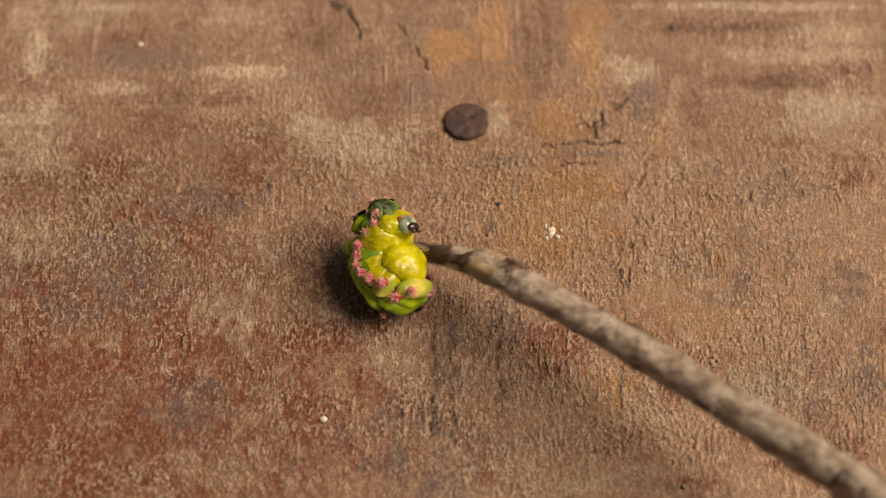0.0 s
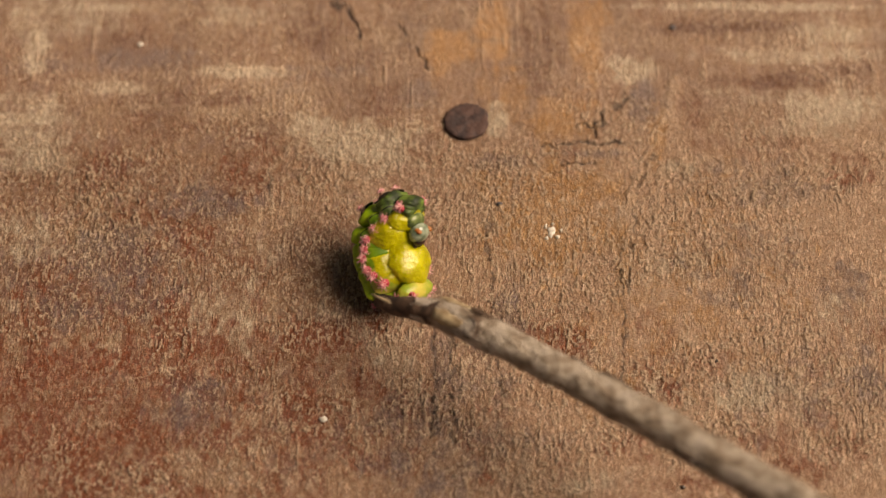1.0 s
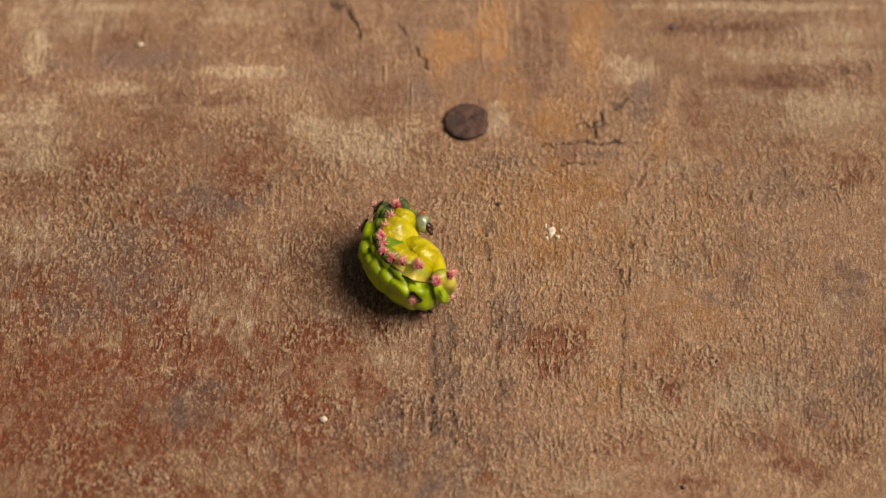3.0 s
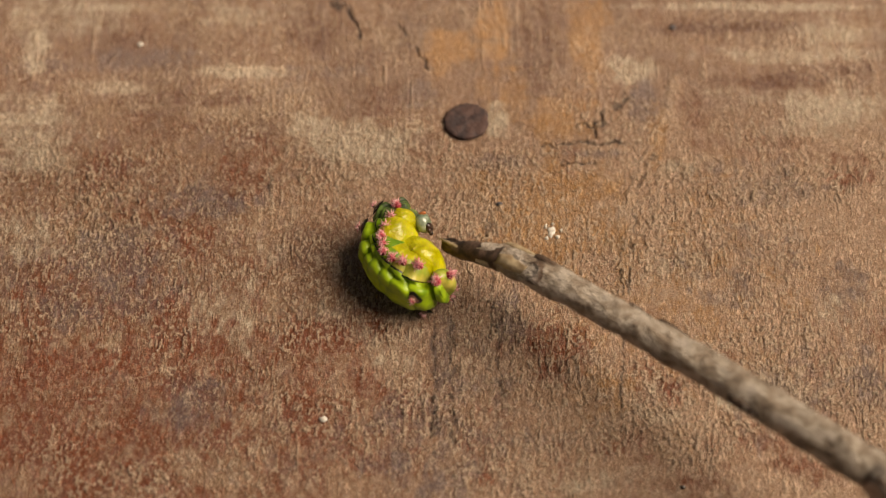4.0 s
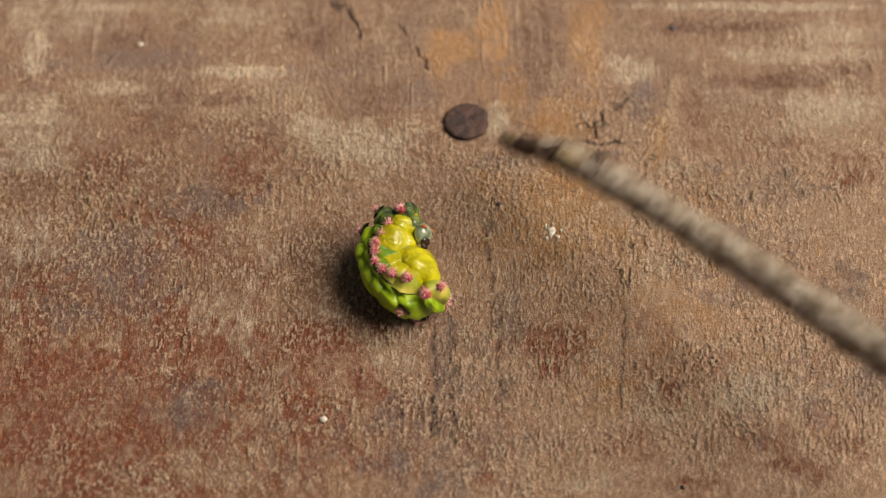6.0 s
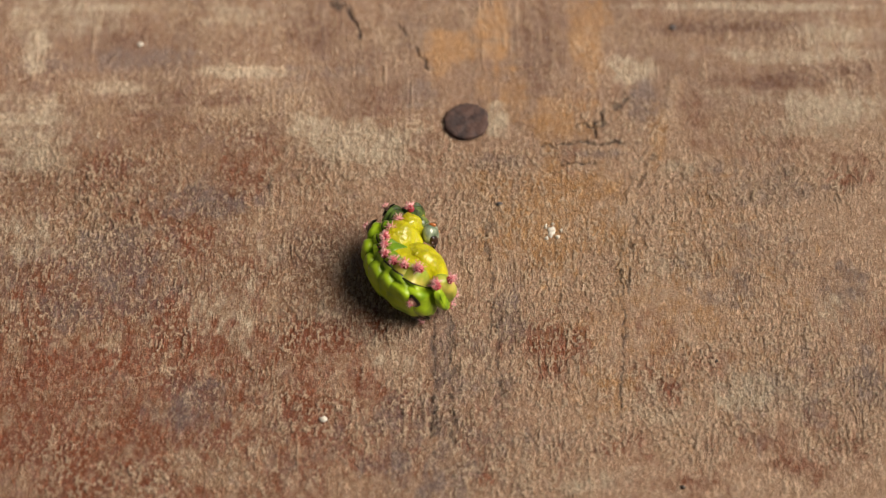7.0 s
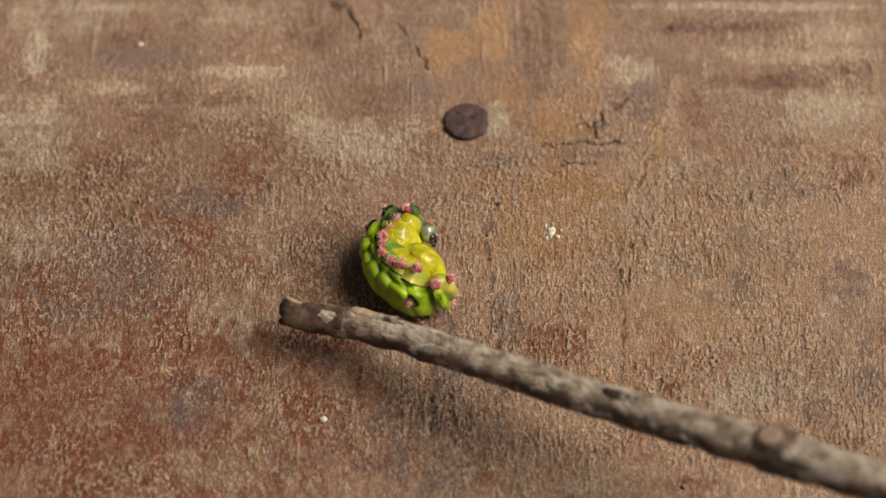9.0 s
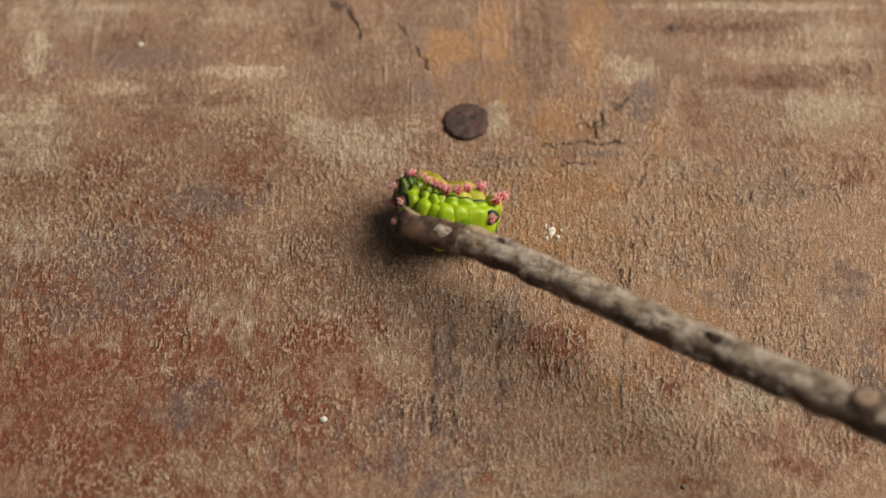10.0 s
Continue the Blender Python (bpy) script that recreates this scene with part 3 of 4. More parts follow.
            part("twig_scar", bm, SAPWOOD, knot, "pale orange bare wood scar")
    return tagged(stick, "thin dry grey-brown twig with a dark broken tip", "stick")


stick = build_stick()

# ---- the caterpillar ----
# Its line from head to tail is bent in its own x-y plane; its two sides face +z and -z.
LENGTH = 0.0106
RINGS = (-0.023, 0.072, 0.154, 0.219, 0.279, 0.348, 0.458, 0.581, 0.774, 0.974, 0.999)
# how far round each ring its side wart sits, in degrees above the side
WART_SIDE = (6, -17, -17, -10, 0, 4, 2, -5, -17, 10)
STATIONS = (-0.1, 0.1, 0.25, 0.4, 0.5, 0.6, 0.75, 1.0)


def backbone(s, bends, stretch):
    """Place and heading at s (0 head, 1 tail) for a body bent by those angles at its stations, its middle straight."""
    knots = (*bends[:4], 0.0, *bends[4:])
    n = 60
    x = y = 0.0
    step = (s - 0.5) / n
    size = LENGTH * stretch[0 if s < 0.5 else 1]

    def heading(q):
        return float(np.interp(q, STATIONS, knots)) - math.pi / 2
    for k in range(n):
        a = heading(0.5 + step * (k + 0.5))
        x += math.cos(a) * step * size
        y += math.sin(a) * step * size
    return x, y, heading(s)


def ring_pose(s, bends, stretch):
    """A ring's own axes: x along the body to the tail, y towards the belly, z to the side."""
    x, y, a = backbone(s, bends, stretch)
    return pose(x, y, 0, 0, 0, math.degrees(a))


def ring_point(k, side, along, out=1.0):
    """A point of ring k's skin. side: the angle round the body, 0 at its side, 90 degrees on its back. along: -1 to 1."""
    s = RINGS[k]
    gap = (RINGS[min(k + 1, 10)] - RINGS[max(k - 1, 0)]) / (min(k + 1, 10) - max(k - 1, 0)) * LENGTH
    size = np.interp(s, [-0.04, 0.1, 0.25, 0.5, 0.75, 0.9, 1.0], [0.40, 0.64, 0.91, 1.0, 0.94, 0.80, 0.62])
    tall = np.interp(s, [-0.04, 0.1, 0.25, 0.5, 0.75, 0.9, 1.0], [0.34, 0.67, 0.98, 1.0, 0.96, 0.74, 0.50])
    fan = np.interp(s, [0.0, 0.2, 0.4, 0.55, 0.8, 1.1], [0.38, 0.36, 0.30, 0.17, 0.10, 0.07])
    c, q = math.cos(side), math.sin(side)
    up = math.degrees(math.asin(max(-1, min(1, q))))
    ends = max(0.0, 1 - abs(along) ** (9.0 if up < 0 else 2.2 + 1.8 * float(smooth01((up - 30) / 15)) if k < 8 else 4.0)) ** 0.5
    r = 0.30 + 0.70 * ends if abs(along) < 0.999 else 0.01
    r *= 1 + (0.03 * math.sin(k * 2.7 + 1.0) if up > 20 else 0.0)
    if k == 8:
        r *= 1 - 0.22 * max(0.0, along) ** 2
    wander = 4 * math.sin(k * 1.9 + 0.4)
    # a small upper and a large lower lobe on each side of the back, parted by a furrow
    r *= 1 - 0.15 * math.exp(-((up - 24 - wander) / 4) ** 2) + 0.02 * math.exp(-((up - 17) / 4) ** 2) - 0.02 * math.exp(-((up - 10.5) / 2.5) ** 2)
    r *= 1 + 0.05 * math.exp(-((up - 38) / 9) ** 2) - 0.04 * math.exp(-((up - 66) / 8) ** 2)
    if q > 0:
        z = 0.0063 * size * r * out * math.copysign(abs(c) ** 0.85, c)
        d = 0.0034 + 0.0056 * tall * r * out * q ** 0.85
    else:
        z = 0.0063 * size * r * out * math.copysign(abs(c) ** 0.85, c)
        d = 0.0034 - 0.0040 * tall * r * out * abs(q) ** 1.1
    lump = noise.noise(Vector((along * 1.3 + 5 * k, 1.7 * c, 1.7 * q)))
    z, d = z * (1 + 0.05 * lump), d + 0.00028 * lump
    half = gap * (0.80 if 0 < k < 7 else 0.72 if k == 8 else 0.95 if 0 < k < 9 else 0.5 if k == 9 else 0.8 if k == 10 else 0.7)
    # the lower lobes sit half a ring behind the upper ones
    slant = gap * (0.48 if 1 < k < 9 else 0.0) * (smooth01((up - 18) / 12) - 0.5)
    return Vector(((along * half + slant) * (1 + fan * 1e3 * max(d, -0.0006)), -d, z))


def ring_patch(k, a0, a1, steps, out=1.0):
    bm = bmesh.new()
    rows = []
    for j in range(15):
        al = math.sin((j / 14 * 2 - 1) * math.pi / 2)
        rows.append([ring_point(k, radians(a0 + (a1 - a0) * i / steps), al, out) for i in range(steps + 1)])
    sheet(bm, rows)
    bmesh.ops.recalc_face_normals(bm, faces=bm.faces)
    # skins face away from the body's middle
    far = max(bm.faces, key=lambda f: (f.calc_center_median() - Vector((0, -0.0034, 0))).length)
    if far.normal.dot(far.calc_center_median() - Vector((0, -0.0034, 0))) < 0:
        bmesh.ops.reverse_faces(bm, faces=bm.faces)
    return bm


def spiny_wart(parent, at, out, size, seed, count=38, base=None):
    """A fleshy wart with a tuft of short stiff spines."""
    rnd = random.Random(seed)
    out = out.normalized()
    u = out.orthogonal().normalized()
    v = out.cross(u)
    bm = bmesh.new()
    rows = []
    for rr, hh in ((0.55, -0.25), (0.5, 0.15), (0.4, 0.42), (0.22, 0.56), (0.03, 0.6)):
        rows.append([at + out * size * hh + (u * math.cos(i * math.tau / 10) + v * math.sin(i * math.tau / 10)) * size * rr for i in range(10)])
    sheet(bm, rows, closed=True)
    bmesh.ops.recalc_face_normals(bm, faces=bm.faces)
    wart = part("wart", bm, base or CRIMSON, parent)
    bm = bmesh.new()
    for i in range(count):
        h = 1 - (i + 0.5) / count * 1.05
        a = i * 2.39996 + rnd.uniform(-0.3, 0.3)
        w = math.sqrt(max(0.0, 1 - h * h))
        d = (out * (h + 0.15) + (u * math.cos(a) + v * math.sin(a)) * w).normalized()
        root = at + out * size * 0.3 + d * size * 0.22
        tip = root + d * size * rnd.uniform(0.4, 0.95)
        p = d.orthogonal().normalized()
        q = d.cross(p)
        w0 = size * 0.075
        ring = [bm.verts.new(root + (p * math.cos(j * math.tau / 4) + q * math.sin(j * math.tau / 4)) * w0) for j in range(4)]
        end = [bm.verts.new(tip + (p * math.cos(j * math.tau / 4) + q * math.sin(j * math.tau / 4)) * w0 * 0.4) for j in range(4)]
        for j in range(4):
            bm.faces.new((ring[j], ring[(j + 1) % 4], end[(j + 1) % 4], end[j]))
        bm.faces.new(end)
    part("spine_tuft", bm, PINK, parent)
    return wart


def blob(bm, centre, radii, sides=16, rings=10, slot=0):
    rows = []
    for j in range(rings + 1):
        b = -math.pi / 2 + math.pi * j / rings
        cb = max(math.cos(b), 0.02)
        rows.append([(centre[0] + radii[0] * cb * math.cos(i * math.tau / sides), centre[1] + radii[1] * cb * math.sin(i * math.tau / sides),
                      centre[2] + radii[2] * math.sin(b)) for i in range(sides)])
    sheet(bm, rows, closed=True, slot=slot)


def build_caterpillar():
    body = new("caterpillar")
    rings = []
    for k in range(11):
        skin = DARKGREEN if k < 2 else GREEN
        dip = {7: 2, 8: 6, 9: 12, 10: 16}.get(k, 0)
        ring = part("segment", ring_patch(k, 12 + dip, 168 - dip, 30), skin, body, "bright green back segment")
        rings.append(ring)
        part("belly", ring_patch(k, -16 if k in (6, 7) else -30 if k > 5 else -52, -164 if k in (6, 7) else -150 if k > 5 else -128, 18, 1.02), YELLOW, ring, "soft yellow belly")
        side_skin = FLANK if k > 6 else DARKGREEN if k < 2 else DEEPGREEN
        low = -16 if k in (6, 7) else -30 if k > 5 else -52
        for a, b in ((9 + dip, low), (-189 - dip, -180 - low)):
            bm = ring_patch(k, a, b, 8, 1.02)
            part("flank", bm, side_skin, ring, "pale green flank below the warts")
        for a, b in ((12 + dip, 9 + dip), (168 - dip, 171 - dip)):
            part("side_stripe", ring_patch(k, a, b, 3, 1.005), BLACK, ring, "thin black stripe")
        for side in (WART_SIDE[k], 180 - WART_SIDE[k]) if k < 10 else ():
            at = ring_point(k, radians(side), 0.0, 1.0)
            at.x = 0.0
            out = Vector((0, 0.0, math.cos(radians(side))))
            size = 0.00125 if k < 8 else 0.0014
            if k == 0:
                out.y = -0.6
            spiny_wart(ring, at, out, size, k * 7 + (1 if side < 90 else 2))
        if k in (1, 2, 8):
            tilt = 52 if k == 8 else 64
            for side in (tilt, 180 - tilt):
                shift = {1: -0.2, 2: 0.0, 8: 1.2}[k]
                spots = [ring_point(k, radians(side), q * 0.05) for q in range(-18, 19)]
                at = min(spots, key=lambda q: abs(q.x - shift * 0.001))
                mid = Vector((at.x, -0.0030, at.z * 0.5))
                out = (at - mid).normalized()
                u = Vector((1, 0, 0))
                v = out.cross(u).normalized()
                for name, mat, r0, lift in (("dark_spot", BLACK, 1.05, 0.00045), ("tan_spot", TAN, 0.68, 0.00058)):
                    bm = bmesh.new()
                    rows = []
                    for rr in (1.0, 0.75, 0.45, 0.05):
                        row = []
                        for i in range(20):
                            a = i * math.tau / 20
                            # a blunt diamond that hugs the skin
                            w = 0.0015 * r0 * rr * (1.5 if k == 2 and mat is BLACK and math.sin(a) * v.y < 0 else 1.0) / (abs(math.cos(a)) ** 1.4 + abs(math.sin(a)) ** 1.4) ** (1 / 1.4)
                            p = at + u * w * math.cos(a) + v * w * math.sin(a)
                            p = p - out * (w * w / 0.0060) + out * (lift + 0.0001 * (1 - rr))
                            row.append(p)
                        rows.append(row)
                    sheet(bm, rows, closed=True)
                    part(name, bm, mat, ring)
                spiny_wart(ring, at + out * 0.0005, out, 0.00095, 90 + k + side, 30, TAN)
        if k == 9:
            # soft pale lobe behind the last green ring, carrying the tail warts
            bm = bmesh.new()
            blob(bm, (0.0002, -0.0030, 0), (0.0020, 0.0020, 0.0043), 36, 24)
            for v in bm.verts:
                v.co += v.co.normalized() * (0.0004 * noise.noise(v.co * 420) + 0.00015 * noise.noise(v.co * 1300))
            part("tail_lobe", bm, FLANK, ring, "soft pale yellow-green tail lobe")
            for side in (-1, 1):
                spiny_wart(ring, Vector((0.0014 + side * 0.0004, -0.0031 + side * 0.0005, side * 0.0021 + 0.0009)), Vector((1, 0.2, side * 0.7)), 0.0013, 70 + side)
        if k in (1, 2, 7):
            # soft swollen pads of the underside
            bm = bmesh.new()
            if k == 1:
                blob(bm, (-0.0009, -0.0014, 0), (0.0026, 0.0025, 0.0041), 40, 28)
            elif k == 2:
                blob(bm, (0.0009, -0.0013, 0), (0.0046, 0.0035, 0.0057), 48, 32)
            else:
                blob(bm, (-0.0002, -0.0004, 0), (0.0048, 0.0034, 0.0045), 48, 32)
            for v in bm.verts:
                v.co += v.co.normalized() * (0.0006 * noise.noise(v.co * 330 + Vector((k, 0, 0))) + 0.00028 * noise.noise(Vector((v.co.x * 1500, v.co.y * 500, v.co.z * 500))) + 0.00012 * noise.noise(v.co * 2000))
            part("belly_pad", bm, YELLOW, ring, "swollen moist yellow underside")
    # the small head, tucked under the front of the body
    bm = bmesh.new()
    blob(bm, (-0.0008, -0.0014, 0), (0.0014, 0.0016, 0.0022), 24, 16)
    part("neck", bm, NECK, rings[0], "soft grey-green neck")
    bm = bmesh.new()
    blob(bm, (0.0003, -0.0002, 0), (0.0015, 0.0019, 0.0021), 24, 16)
    head = part("head", bm, HORN, body, "small shiny grey-green head")
    for sz in (-1, 1):
        bm = bmesh.new()
        blob(bm, (-0.0002, -0.0012, sz * 0.0014), (0.0008, 0.0004, 0.0005), 10, 6)
        part("cheek", bm, ORANGE, head)
        bm = bmesh.new()
        blob(bm, (-0.0004, 0.0019, sz * 0.0006), (0.0004, 0.0005, 0.0005), 12, 8)
        part("jaw", bm, JET, head)
    bm = bmesh.new()
    blob(bm, (-0.0004, 0.0010, 0), (0.0008, 0.0009, 0.0014), 14, 8)
    part("mouth_shield", bm, JET, head, "glossy black mouth shield")
    tagged(body, "curled lime green slug caterpillar with pink spiny warts", "caterpillar")
    return body, rings, head


caterpillar, rings, head = build_caterpillar()


# ---- specks on the board ----
def build_grit(name, x, y, size, mat, label, seed):
    rnd = random.Random(seed)
    bm = bmesh.new()
    blob(bm, (0, 0, 0), (size, size * 0.8, size * 0.55), 9, 6)
    for v in bm.verts:
        v.co *= rnd.uniform(0.75, 1.15)
    ob = part(name, bm, mat, None, label)
    ob.location = (x * 1e-3, y * 1e-3, size * 0.3)
    return tagged(ob, category="crumb", group="specks on the board")


build_grit("crumb", -20.2, -33.4, 0.0008, CHALK, "tiny white crumb lying on the plank", 1)
build_grit("crumb", -56.8, 44.2, 0.0006, CHALK, "tiny white crumb lying on the plank", 2)
build_grit("grit", 10.1, 9.2, 0.0006, SLATE, "dark blue-grey grit grain on the plank", 3)
build_grit("grit", 46.9, -22.3, 0.0004, JET, "tiny black grit grain on the plank", 4)
build_grit("grit", 39.8, -45.8, 0.0005, JET, "tiny black grit grain on the plank", 5)
build_grit("grit", 43.3, 48.1, 0.0007, SLATE, "dark blue-grey grit grain on the plank", 6)


def build_flake():
    """A dried white splash in a few thin crusts."""
    bm = bmesh.new()
    rnd = random.Random(11)
    for cx, cy, r in ((0, 0, 1.0), (-0.8, 0.9, 0.45), (0.9, -0.9, 0.5), (-0.7, -1.0, 0.4), (0.2, 1.3, 0.35), (1.4, 0.2, 0.3)):
        edge = [rnd.uniform(0.45, 1.1) for _ in range(12)]
        rows = []
        for k, h in ((1.0, -0.1), (0.8, 0.12), (0.4, 0.2), (0.03, 0.18)):
            rows.append([((cx + r * 0.8 * k * edge[i] * math.cos(i * math.tau / 12)) * 1.25e-3, (cy + r * 1.1 * k * edge[i] * math.sin(i * math.tau / 12)) * 1.25e-3,
                          (h + rnd.uniform(-0.04, 0.04)) * 1e-3) for i in range(12)])
        sheet(bm, rows, closed=True)
    ob = part("dried_splash", bm, CHALK, None, "small dried white splash stuck to the plank")
    ob.location = (0.0193, 0.0035, 0.00008)
    return tagged(ob, category="stain")


build_flake()


# ---- what moves ----
CRAWL = (
    (0.00, pose(-0.0072, -0.0070, 0.0088, 8.8, -49.6, 23.9), (-1.46, -1.64, -0.38, 0.01, 0.22, 0.40, 0.63), (1.07, 0.83)),
    (0.034, pose(-0.0072, -0.0070, 0.0088, 8.8, -49.6, 23.9), (-1.46, -1.64, -0.38, 0.01, 0.22, 0.40, 0.63), (1.07, 0.83)),
    (0.10, pose(-0.0033, -0.0035, 0.0065, 1.0, -5.2, 37.5), (-1.26, -1.37, -0.26, 0.05, 0.16, 0.23, 0.36), (1.04, 0.83)),
    (0.20, pose(-0.0045, -0.0040, 0.0072, 1.1, -14.9, 34.0), (-1.41, -1.32, -0.27, 0.05, 0.19, 0.29, 0.53), (1.08, 0.90)),
    (0.50, pose(-0.0042, -0.0051, 0.0074, -1.4, -20.1, 40.4), (-2.10, -1.30, -0.38, 0.03, 0.20, 0.28, 0.69), (1.17, 1.09)),
    (0.60, pose(-0.0045, -0.0050, 0.0076, 7.8, -23.2, 30.9), (-2.11, -1.27, -0.35, 0.01, 0.18, 0.29, 0.81), (1.18, 1.01)),
    (0.80, pose(-0.0053, -0.0059, 0.0085, 20.6, -34.4, 16.0), (-2.33, -1.33, -0.37, -0.03, 0.12, 0.25, .68), (1.21, 0.89)),
    (1.00, pose(-0.0062, -0.0067, 0.0088, 31.6, -46.5, 3.1), (-2.58, -1.40, -0.40, -0.08, 0.04, 0.15, 0.70), (1.24, 0.76)),
    (1.15, pose(-0.0076, -0.0082, 0.0091, 32.4, -58.8, 1.8), (-2.56, -1.26, -0.40, -0.08, 0.11, 0.20, 0.72), (1.20, 0.83)),
    (1.30, pose(-0.0087, -0.0095, 0.0091, 34.8, -66.9, -2.5), (-2.58, -1.14, -0.41, -0.09, 0.18, 0.25, 0.76), (1.16, 0.92)),
    (1.50, pose(-0.0091, -0.0102, 0.0091, 18.1, -68.1, 6.2), (-2.74, -1.06, -0.47, -0.11, 0.26, 0.31, 0.79), (1.14, 1.06)),
    (1.60, pose(-0.0091, -0.0102, 0.0091, 18.1, -68.1, 6.2), (-2.74, -1.06, -0.47, -0.11, 0.26, 0.31, 0.79), (1.14, 1.06)),
    (1.70, pose(-0.0077, -0.0076, 0.0087, -5.7, -48.5, 31.7), (-2.65, -1.59, -0.68, -0.17, 0.25, 0.39, 0.88), (1.16, 1.25)),
    (1.80, pose(-0.0015, -0.0019, 0.0051, 1.6, 9.8, 53.1), (-2.19, -1.60, -0.64, -0.15, 0.12, 0.11, 0.30), (1.09, 1.27)),
    (1.90, pose(-0.0027, -0.0032, 0.0065, 0.1, -5.6, 51.4), (-2.30, -1.47, -0.56, -0.14, 0.13, 0.13, 0.43), (1.08, 1.19)),
    (2.00, pose(-0.0047, -0.0047, 0.0076, -2.2, -23.2, 50.9), (-2.41, -1.36, -0.48, -0.12, 0.14, 0.15, 0.55), (1.07, 1.11)),
    (2.20, pose(-0.0044, -0.0053, 0.0073, -2.8, -16.9, 50.4), (-2.15, -1.44, -0.45, -0.14, 0.12, 0.18, 0.59), (1.15, 1.09)),
    (2.50, pose(-0.0044, -0.0053, 0.0073, -2.8, -16.9, 50.4), (-2.15, -1.44, -0.45, -0.14, 0.12, 0.18, 0.59), (1.15, 1.09)),
    (4.60, pose(-0.0044, -0.0053, 0.0073, -2.8, -16.9, 50.4), (-2.15, -1.44, -0.45, -0.14, 0.12, 0.18, 0.59), (1.15, 1.09)),
    (5.00, pose(-0.0044, -0.0055, 0.0073, -2.4, -17.7, 52.5), (-2.39, -1.44, -0.61, -0.07, 0.16, 0.17, 0.53), (1.13, 1.14)),
    (5.50, pose(-0.0042, -0.0057, 0.0074, -1.5, -18.4, 52.3), (-2.41, -1.41, -0.64, -0.06, 0.16, 0.17, 0.51), (1.13, 1.16)),
    (5.70, pose(-0.0051, -0.0072, 0.0077, -1.0, -26.9, 40.0), (-2.52, -1.30, -0.52, -0.04, 0.20, 0.23, 0.74), (1.16, 1.04)),
    (5.90, pose(-0.0051, -0.0072, 0.0077, -1.0, -26.9, 40.0), (-2.52, -1.30, -0.52, -0.04, 0.20, 0.23, 0.74), (1.16, 1.04)),
    (6.60, pose(-0.0039, -0.0065, 0.0071, -5.1, -14.1, 46.7), (-2.50, -1.50, -0.58, -0.10, 0.18, 0.18, 0.65), (1.17, 1.03)),
    (7.50, pose(-0.0039, -0.0065, 0.0071, -5.1, -14.1, 46.7), (-2.50, -1.50, -0.58, -0.10, 0.18, 0.18, 0.65), (1.17, 1.03)),
    (8.90, pose(-0.0039, -0.0065, 0.0071, -5.1, -14.1, 46.7), (-2.50, -1.50, -0.58, -0.10, 0.18, 0.18, 0.65), (1.17, 1.03)),
    (9.10, pose(-0.0046, -0.0062, 0.0072, -7.0, -15.5, 49.2), (-2.24, -1.56, -0.76, -0.16, 0.15, 0.17, 0.69), (1.07, 1.12)),
    (9.30, pose(-0.0045, -0.0041, 0.0072, -3.7, -15.7, 55.6), (-2.26, -1.60, -0.79, -0.17, 0.15, 0.17, 0.69), (1.04, 1.11)),
    (9.40, pose(-0.0031, -0.0020, 0.0082, -2.3, -9.8, 68.3), (-2.15, -1.55, -0.78, -0.17, 0.12, 0.08, 0.52), (1.07, 1.15)),
    (9.50, pose(-0.0019, -0.0002, 0.0083, -0.5, -5.8, 78.2), (-2.06, -1.51, -0.76, -0.17, 0.09, 0.01, 0.39), (1.08, 1.18)),
    (9.60, pose(-0.0015, 0.0013, 0.0075, 3.7, -2.0, 85.2), (-2.15, -1.51, -0.75, -0.16, 0.08, 0.00, 0.29), (1.03, 1.19)),
    (9.70, pose(-0.0014, 0.0017, 0.0070, 6.5, 0.4, 87.0), (-2.23, -1.51, -0.74, -0.15, 0.09, 0.03, 0.27), (0.98, 1.19)),
    (9.80, pose(-0.0009, 0.0021, 0.0072, 9.4, 3.7, 89.4), (-2.24, -1.46, -0.70, -0.13, 0.11, 0.07, 0.28), (0.93, 1.20)),
    (9.90, pose(0.0003, 0.0043, 0.0063, 10.7, 7.9, 92.7), (-2.04, -1.41, -0.57, -0.14, 0.09, 0.09, 0.26), (0.92, 1.20)),
    (10.00, pose(0.0014, 0.0063, 0.0060, 12.4, 11.9, 96.3), (-1.83, -1.35, -0.43, -0.14, 0.08, 0.12, 0.24), (0.91, 1.19)),
)
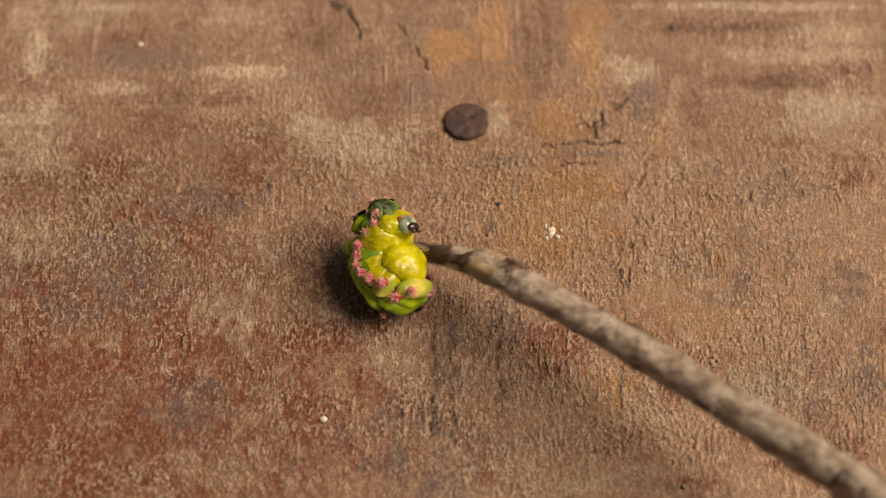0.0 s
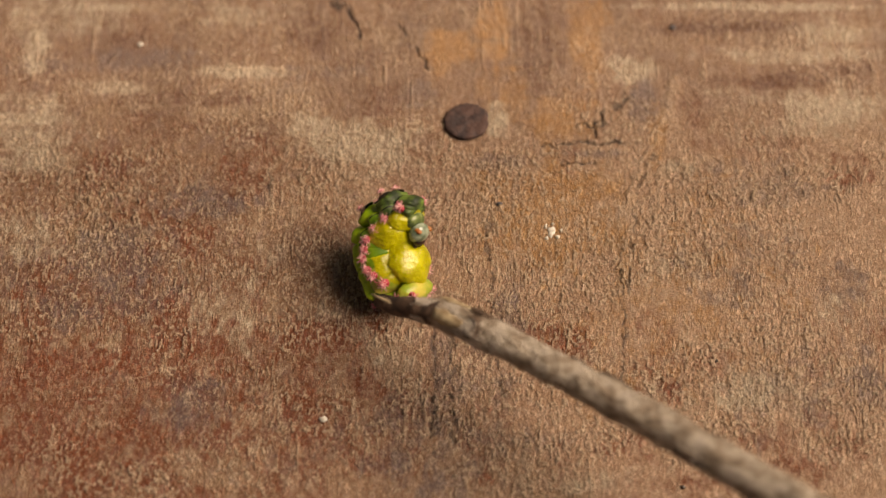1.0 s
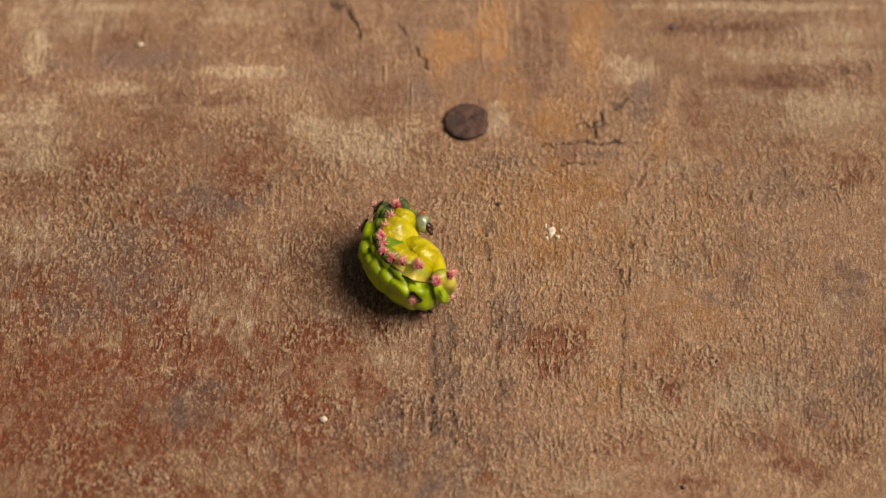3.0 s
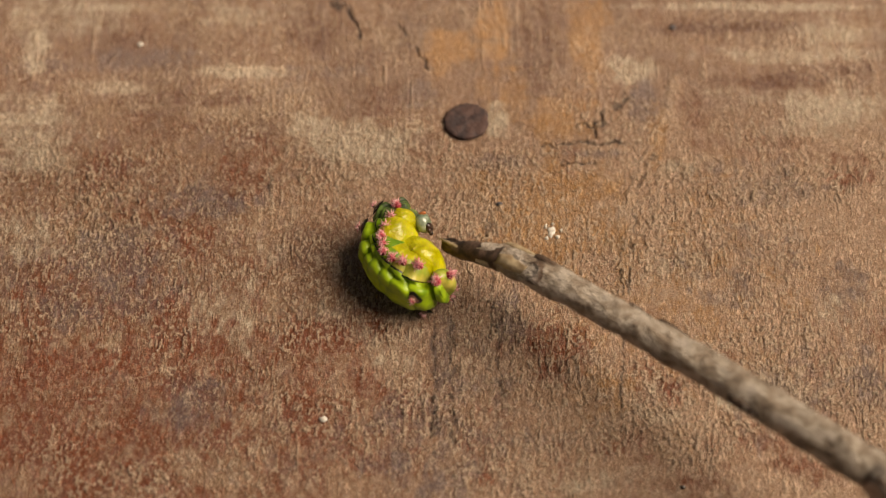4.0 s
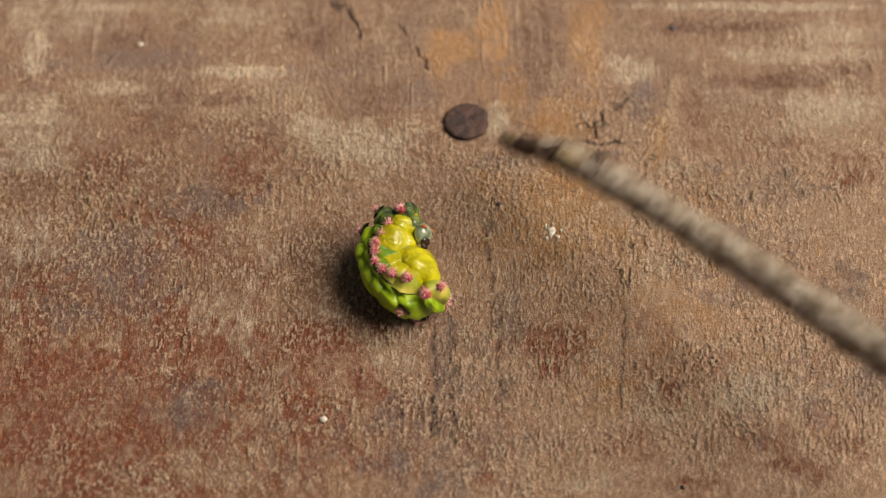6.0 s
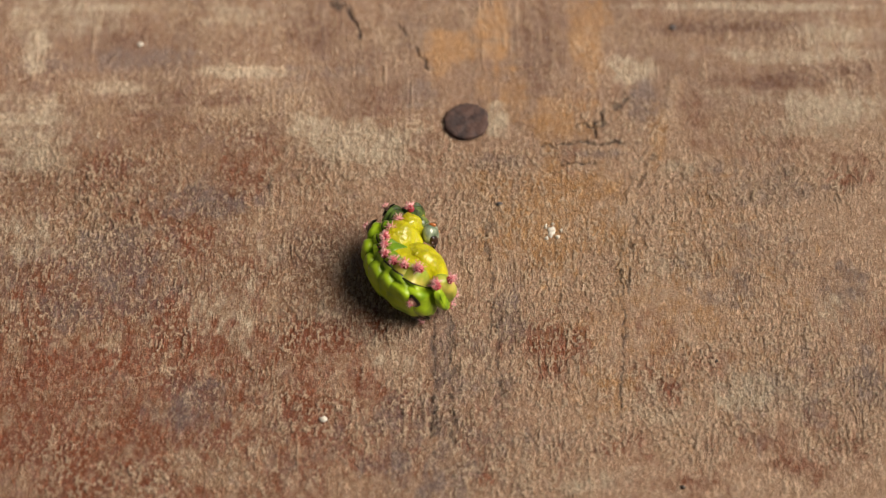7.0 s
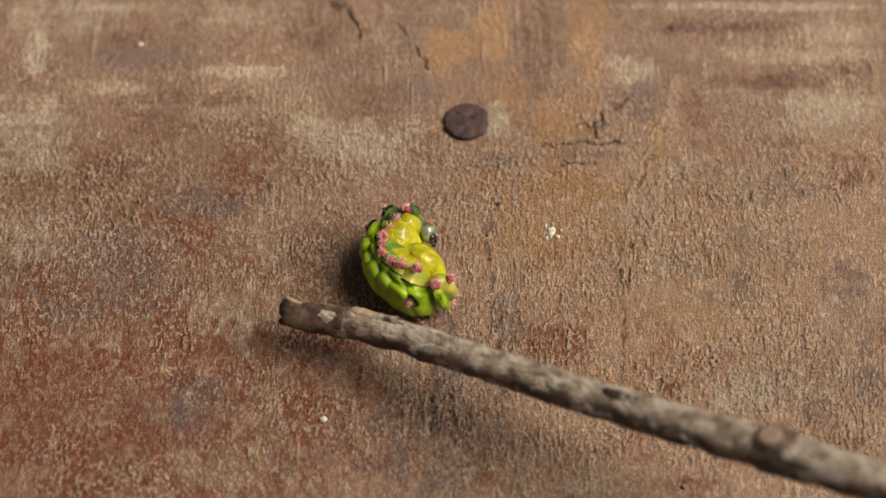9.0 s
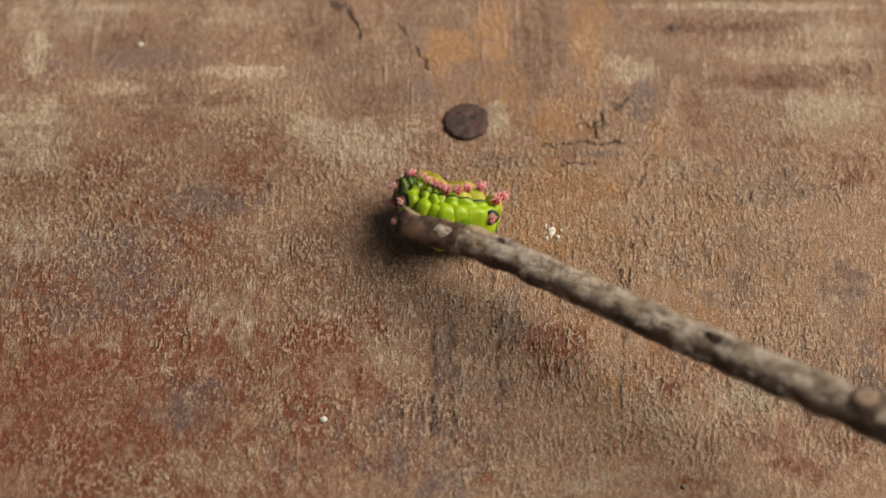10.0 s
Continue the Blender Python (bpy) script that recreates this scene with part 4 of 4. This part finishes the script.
PROD = (
    (0.0, pose(-0.0038, -0.0043, 0.0070, 104.4, -11.6, -37.4)),
    (0.1, pose(0.0004, -0.0010, 0.0070, 104.8, -11.5, -38.8)),
    (0.2, pose(0.0002, 0.0010, 0.0070, 104.9, -11.5, -39.4)),
    (0.3, pose(0.0032, 0.0035, 0.0080, 105.1, -11.4, -40.9)),
    (0.4, pose(0.0030, 0.0020, 0.0080, 105.0, -11.5, -40.4)),
    (0.5, pose(-0.0021, -0.0042, 0.0090, 104.6, -11.6, -37.9)),
    (0.6, pose(-0.0038, -0.0088, 0.0110, 104.2, -11.8, -37.3)),
    (0.7, pose(-0.0056, -0.0121, 0.0120, 103.8, -11.9, -36.7)),
    (0.8, pose(-0.0077, -0.0145, 0.0140, 103.7, -11.9, -35.9)),
    (0.9, pose(-0.0089, -0.0162, 0.0140, 103.5, -12.0, -35.2)),
    (1.0, pose(-0.0099, -0.0184, 0.0140, 103.2, -12.0, -34.9)),
    (1.1, pose(-0.0110, -0.0194, 0.0140, 103.1, -12.0, -34.6)),
    (1.3, pose(-0.0128, -0.0219, 0.0140, 102.9, -12.1, -33.4)),
    (1.6, pose(-0.0130, -0.0220, 0.0140, 103.0, -12.1, -32.8)),
    (1.7, pose(-0.0128, -0.0213, 0.0130, 103.0, -12.1, -33.0)),
    (1.8, pose(-0.0132, -0.0183, 0.0090, 103.3, -11.9, -32.1)),
    (1.9, pose(-0.0127, -0.0173, 0.0100, 103.4, -11.9, -32.4)),
    (2.0, pose(-0.0126, -0.0175, 0.0110, 103.4, -11.9, -32.7)),
    (2.1, pose(-0.0130, -0.0197, 0.0100, 103.1, -12.0, -32.5)),
    (2.2, pose(-0.0108, -0.0170, 0.0110, 103.5, -11.9, -33.2)),
    (2.3, pose(-0.0019, -0.0010, 0.0090, 104.9, -11.5, -38.4)),
    (2.4, pose(0.0049, 0.0057, 0.0100, 105.6, -11.4, -41.2)),
    (2.5, pose(0.0004, 0.0004, 0.0080, 105.4, -11.5, -37.7)),
    (2.6, pose(0.0088, 0.0086, 0.0100, 106.0, -11.4, -42.6)),
    (2.7, pose(0.0414, 0.0412, 0.0180, 110.5, -10.9, -52.5)),
    (3.0, pose(0.0912, 0.0655, 0.0400, 115.8, -10.7, -65.7)),
    (3.4, pose(0.0610, 0.0445, 0.0300, 112.8, -11.1, -56.9)),
    (3.8, pose(0.0043, -0.0002, 0.0100, 105.4, -11.6, -39.2)),
    (3.9, pose(0.0037, -0.0033, 0.0090, 105.1, -11.7, -38.5)),
    (4.0, pose(0.0013, -0.0041, 0.0080, 105.0, -11.7, -37.5)),
    (4.1, pose(0.0008, -0.0057, 0.0070, 104.9, -11.7, -36.3)),
    (4.3, pose(0.0010, -0.0054, 0.0070, 105.0, -11.7, -36.1)),
    (4.4, pose(-0.0005, -0.0070, 0.0070, 104.9, -11.7, -35.2)),
    (4.5, pose(-0.0020, -0.0094, 0.0090, 105.0, -11.8, -33.9)),
    (4.6, pose(-0.0034, -0.0127, 0.0110, 104.7, -11.9, -33.4)),
    (4.8, pose(-0.0063, -0.0156, 0.0120, 104.4, -12.0, -32.1)),
    (4.9, pose(-0.0089, -0.0178, 0.0120, 104.2, -12.1, -31.1)),
    (5.0, pose(-0.0095, -0.0185, 0.0120, 104.1, -12.1, -30.6)),
    (5.1, pose(-0.0113, -0.0187, 0.0110, 104.0, -12.0, -30.0)),
    (5.2, pose(-0.0009, 0.0003, 0.0090, 105.5, -11.6, -37.2)),
    (5.3, pose(-0.0004, -0.0032, 0.0080, 105.3, -11.6, -36.2)),
    (5.4, pose(-0.0018, -0.0058, 0.0090, 105.0, -11.7, -35.9)),
    (5.5, pose(-0.0026, -0.0067, 0.0100, 105.2, -11.8, -34.4)),
    (5.6, pose(-0.0035, -0.0086, 0.0110, 105.0, -11.8, -34.4)),
    (5.7, pose(-0.0044, -0.0092, 0.0110, 104.9, -11.8, -34.3)),
    (6.0, pose(0.0114, 0.0130, 0.0150, 97.0, -11.5, -41.2)),
    (6.3, pose(0.0615, 0.0595, 0.0350, 93.8, -10.9, -56.0)),
    (6.6, pose(0.0910, 0.0728, 0.0450, 86.8, -10.8, -61.6)),
    (8.0, pose(0.0864, 0.0599, 0.0587, 40.7, -10.8, -61.6)),
    (8.1, pose(0.0654, 0.0461, 0.0521, 38.3, -11.0, -55.7)),
    (8.2, pose(0.0316, 0.0311, 0.0432, 34.3, -11.0, -48.3)),
    (8.3, pose(0.0019, 0.0106, 0.0366, 30.4, -11.1, -40.9)),
    (8.4, pose(-0.0111, -0.0036, 0.0376, 28.2, -11.4, -38.0)),
    (8.5, pose(-0.0125, -0.0015, 0.0385, 28.2, -11.3, -38.7)),
    (8.6, pose(-0.0161, -0.0072, 0.0379, 27.6, -11.5, -37.0)),
    (8.7, pose(-0.0189, -0.0114, 0.0361, 27.3, -11.6, -34.6)),
    (8.8, pose(-0.0226, -0.0179, 0.0316, 26.8, -11.8, -30.9)),
    (8.9, pose(-0.0251, -0.0197, 0.0216, 26.6, -11.9, -26.9)),
    (9.0, pose(-0.0265, -0.0167, 0.0080, 26.6, -11.8, -23.7)),
    (9.1, pose(-0.0235, -0.0156, 0.0070, 26.6, -11.8, -24.8)),
    (9.2, pose(-0.0216, -0.0137, 0.0070, 26.7, -11.8, -26.0)),
    (9.3, pose(-0.0200, -0.0123, 0.0070, 26.7, -11.7, -27.3)),
    (9.4, pose(-0.0181, -0.0103, 0.0080, 26.9, -11.7, -28.6)),
    (9.5, pose(-0.0163, -0.0092, 0.0090, 27.0, -11.7, -29.5)),
    (9.6, pose(-0.0149, -0.0069, 0.0090, 27.2, -11.7, -30.5)),
    (9.7, pose(-0.0137, -0.0069, 0.0090, 27.2, -11.7, -30.7)),
    (9.8, pose(-0.0119, -0.0068, 0.0100, 27.3, -11.7, -31.2)),
    (9.9, pose(-0.0093, -0.0042, 0.0110, 27.8, -11.7, -31.7)),
    (10.0, pose(-0.0066, -0.0017, 0.0125, 28.5, -11.7, -31.8)),
)


def motions():
    walk(stick, PROD)
    walk(caterpillar, [(t, m) for t, m, *_ in CRAWL])
    for s, ring in zip(RINGS, rings):
        walk(ring, [(t, ring_pose(s, *bend)) for t, _, *bend in CRAWL])
    walk(head, [(t, ring_pose(-0.1, *bend) @ pose(-0.0012, 0.0003, 0)) for t, _, *bend in CRAWL])


motions()
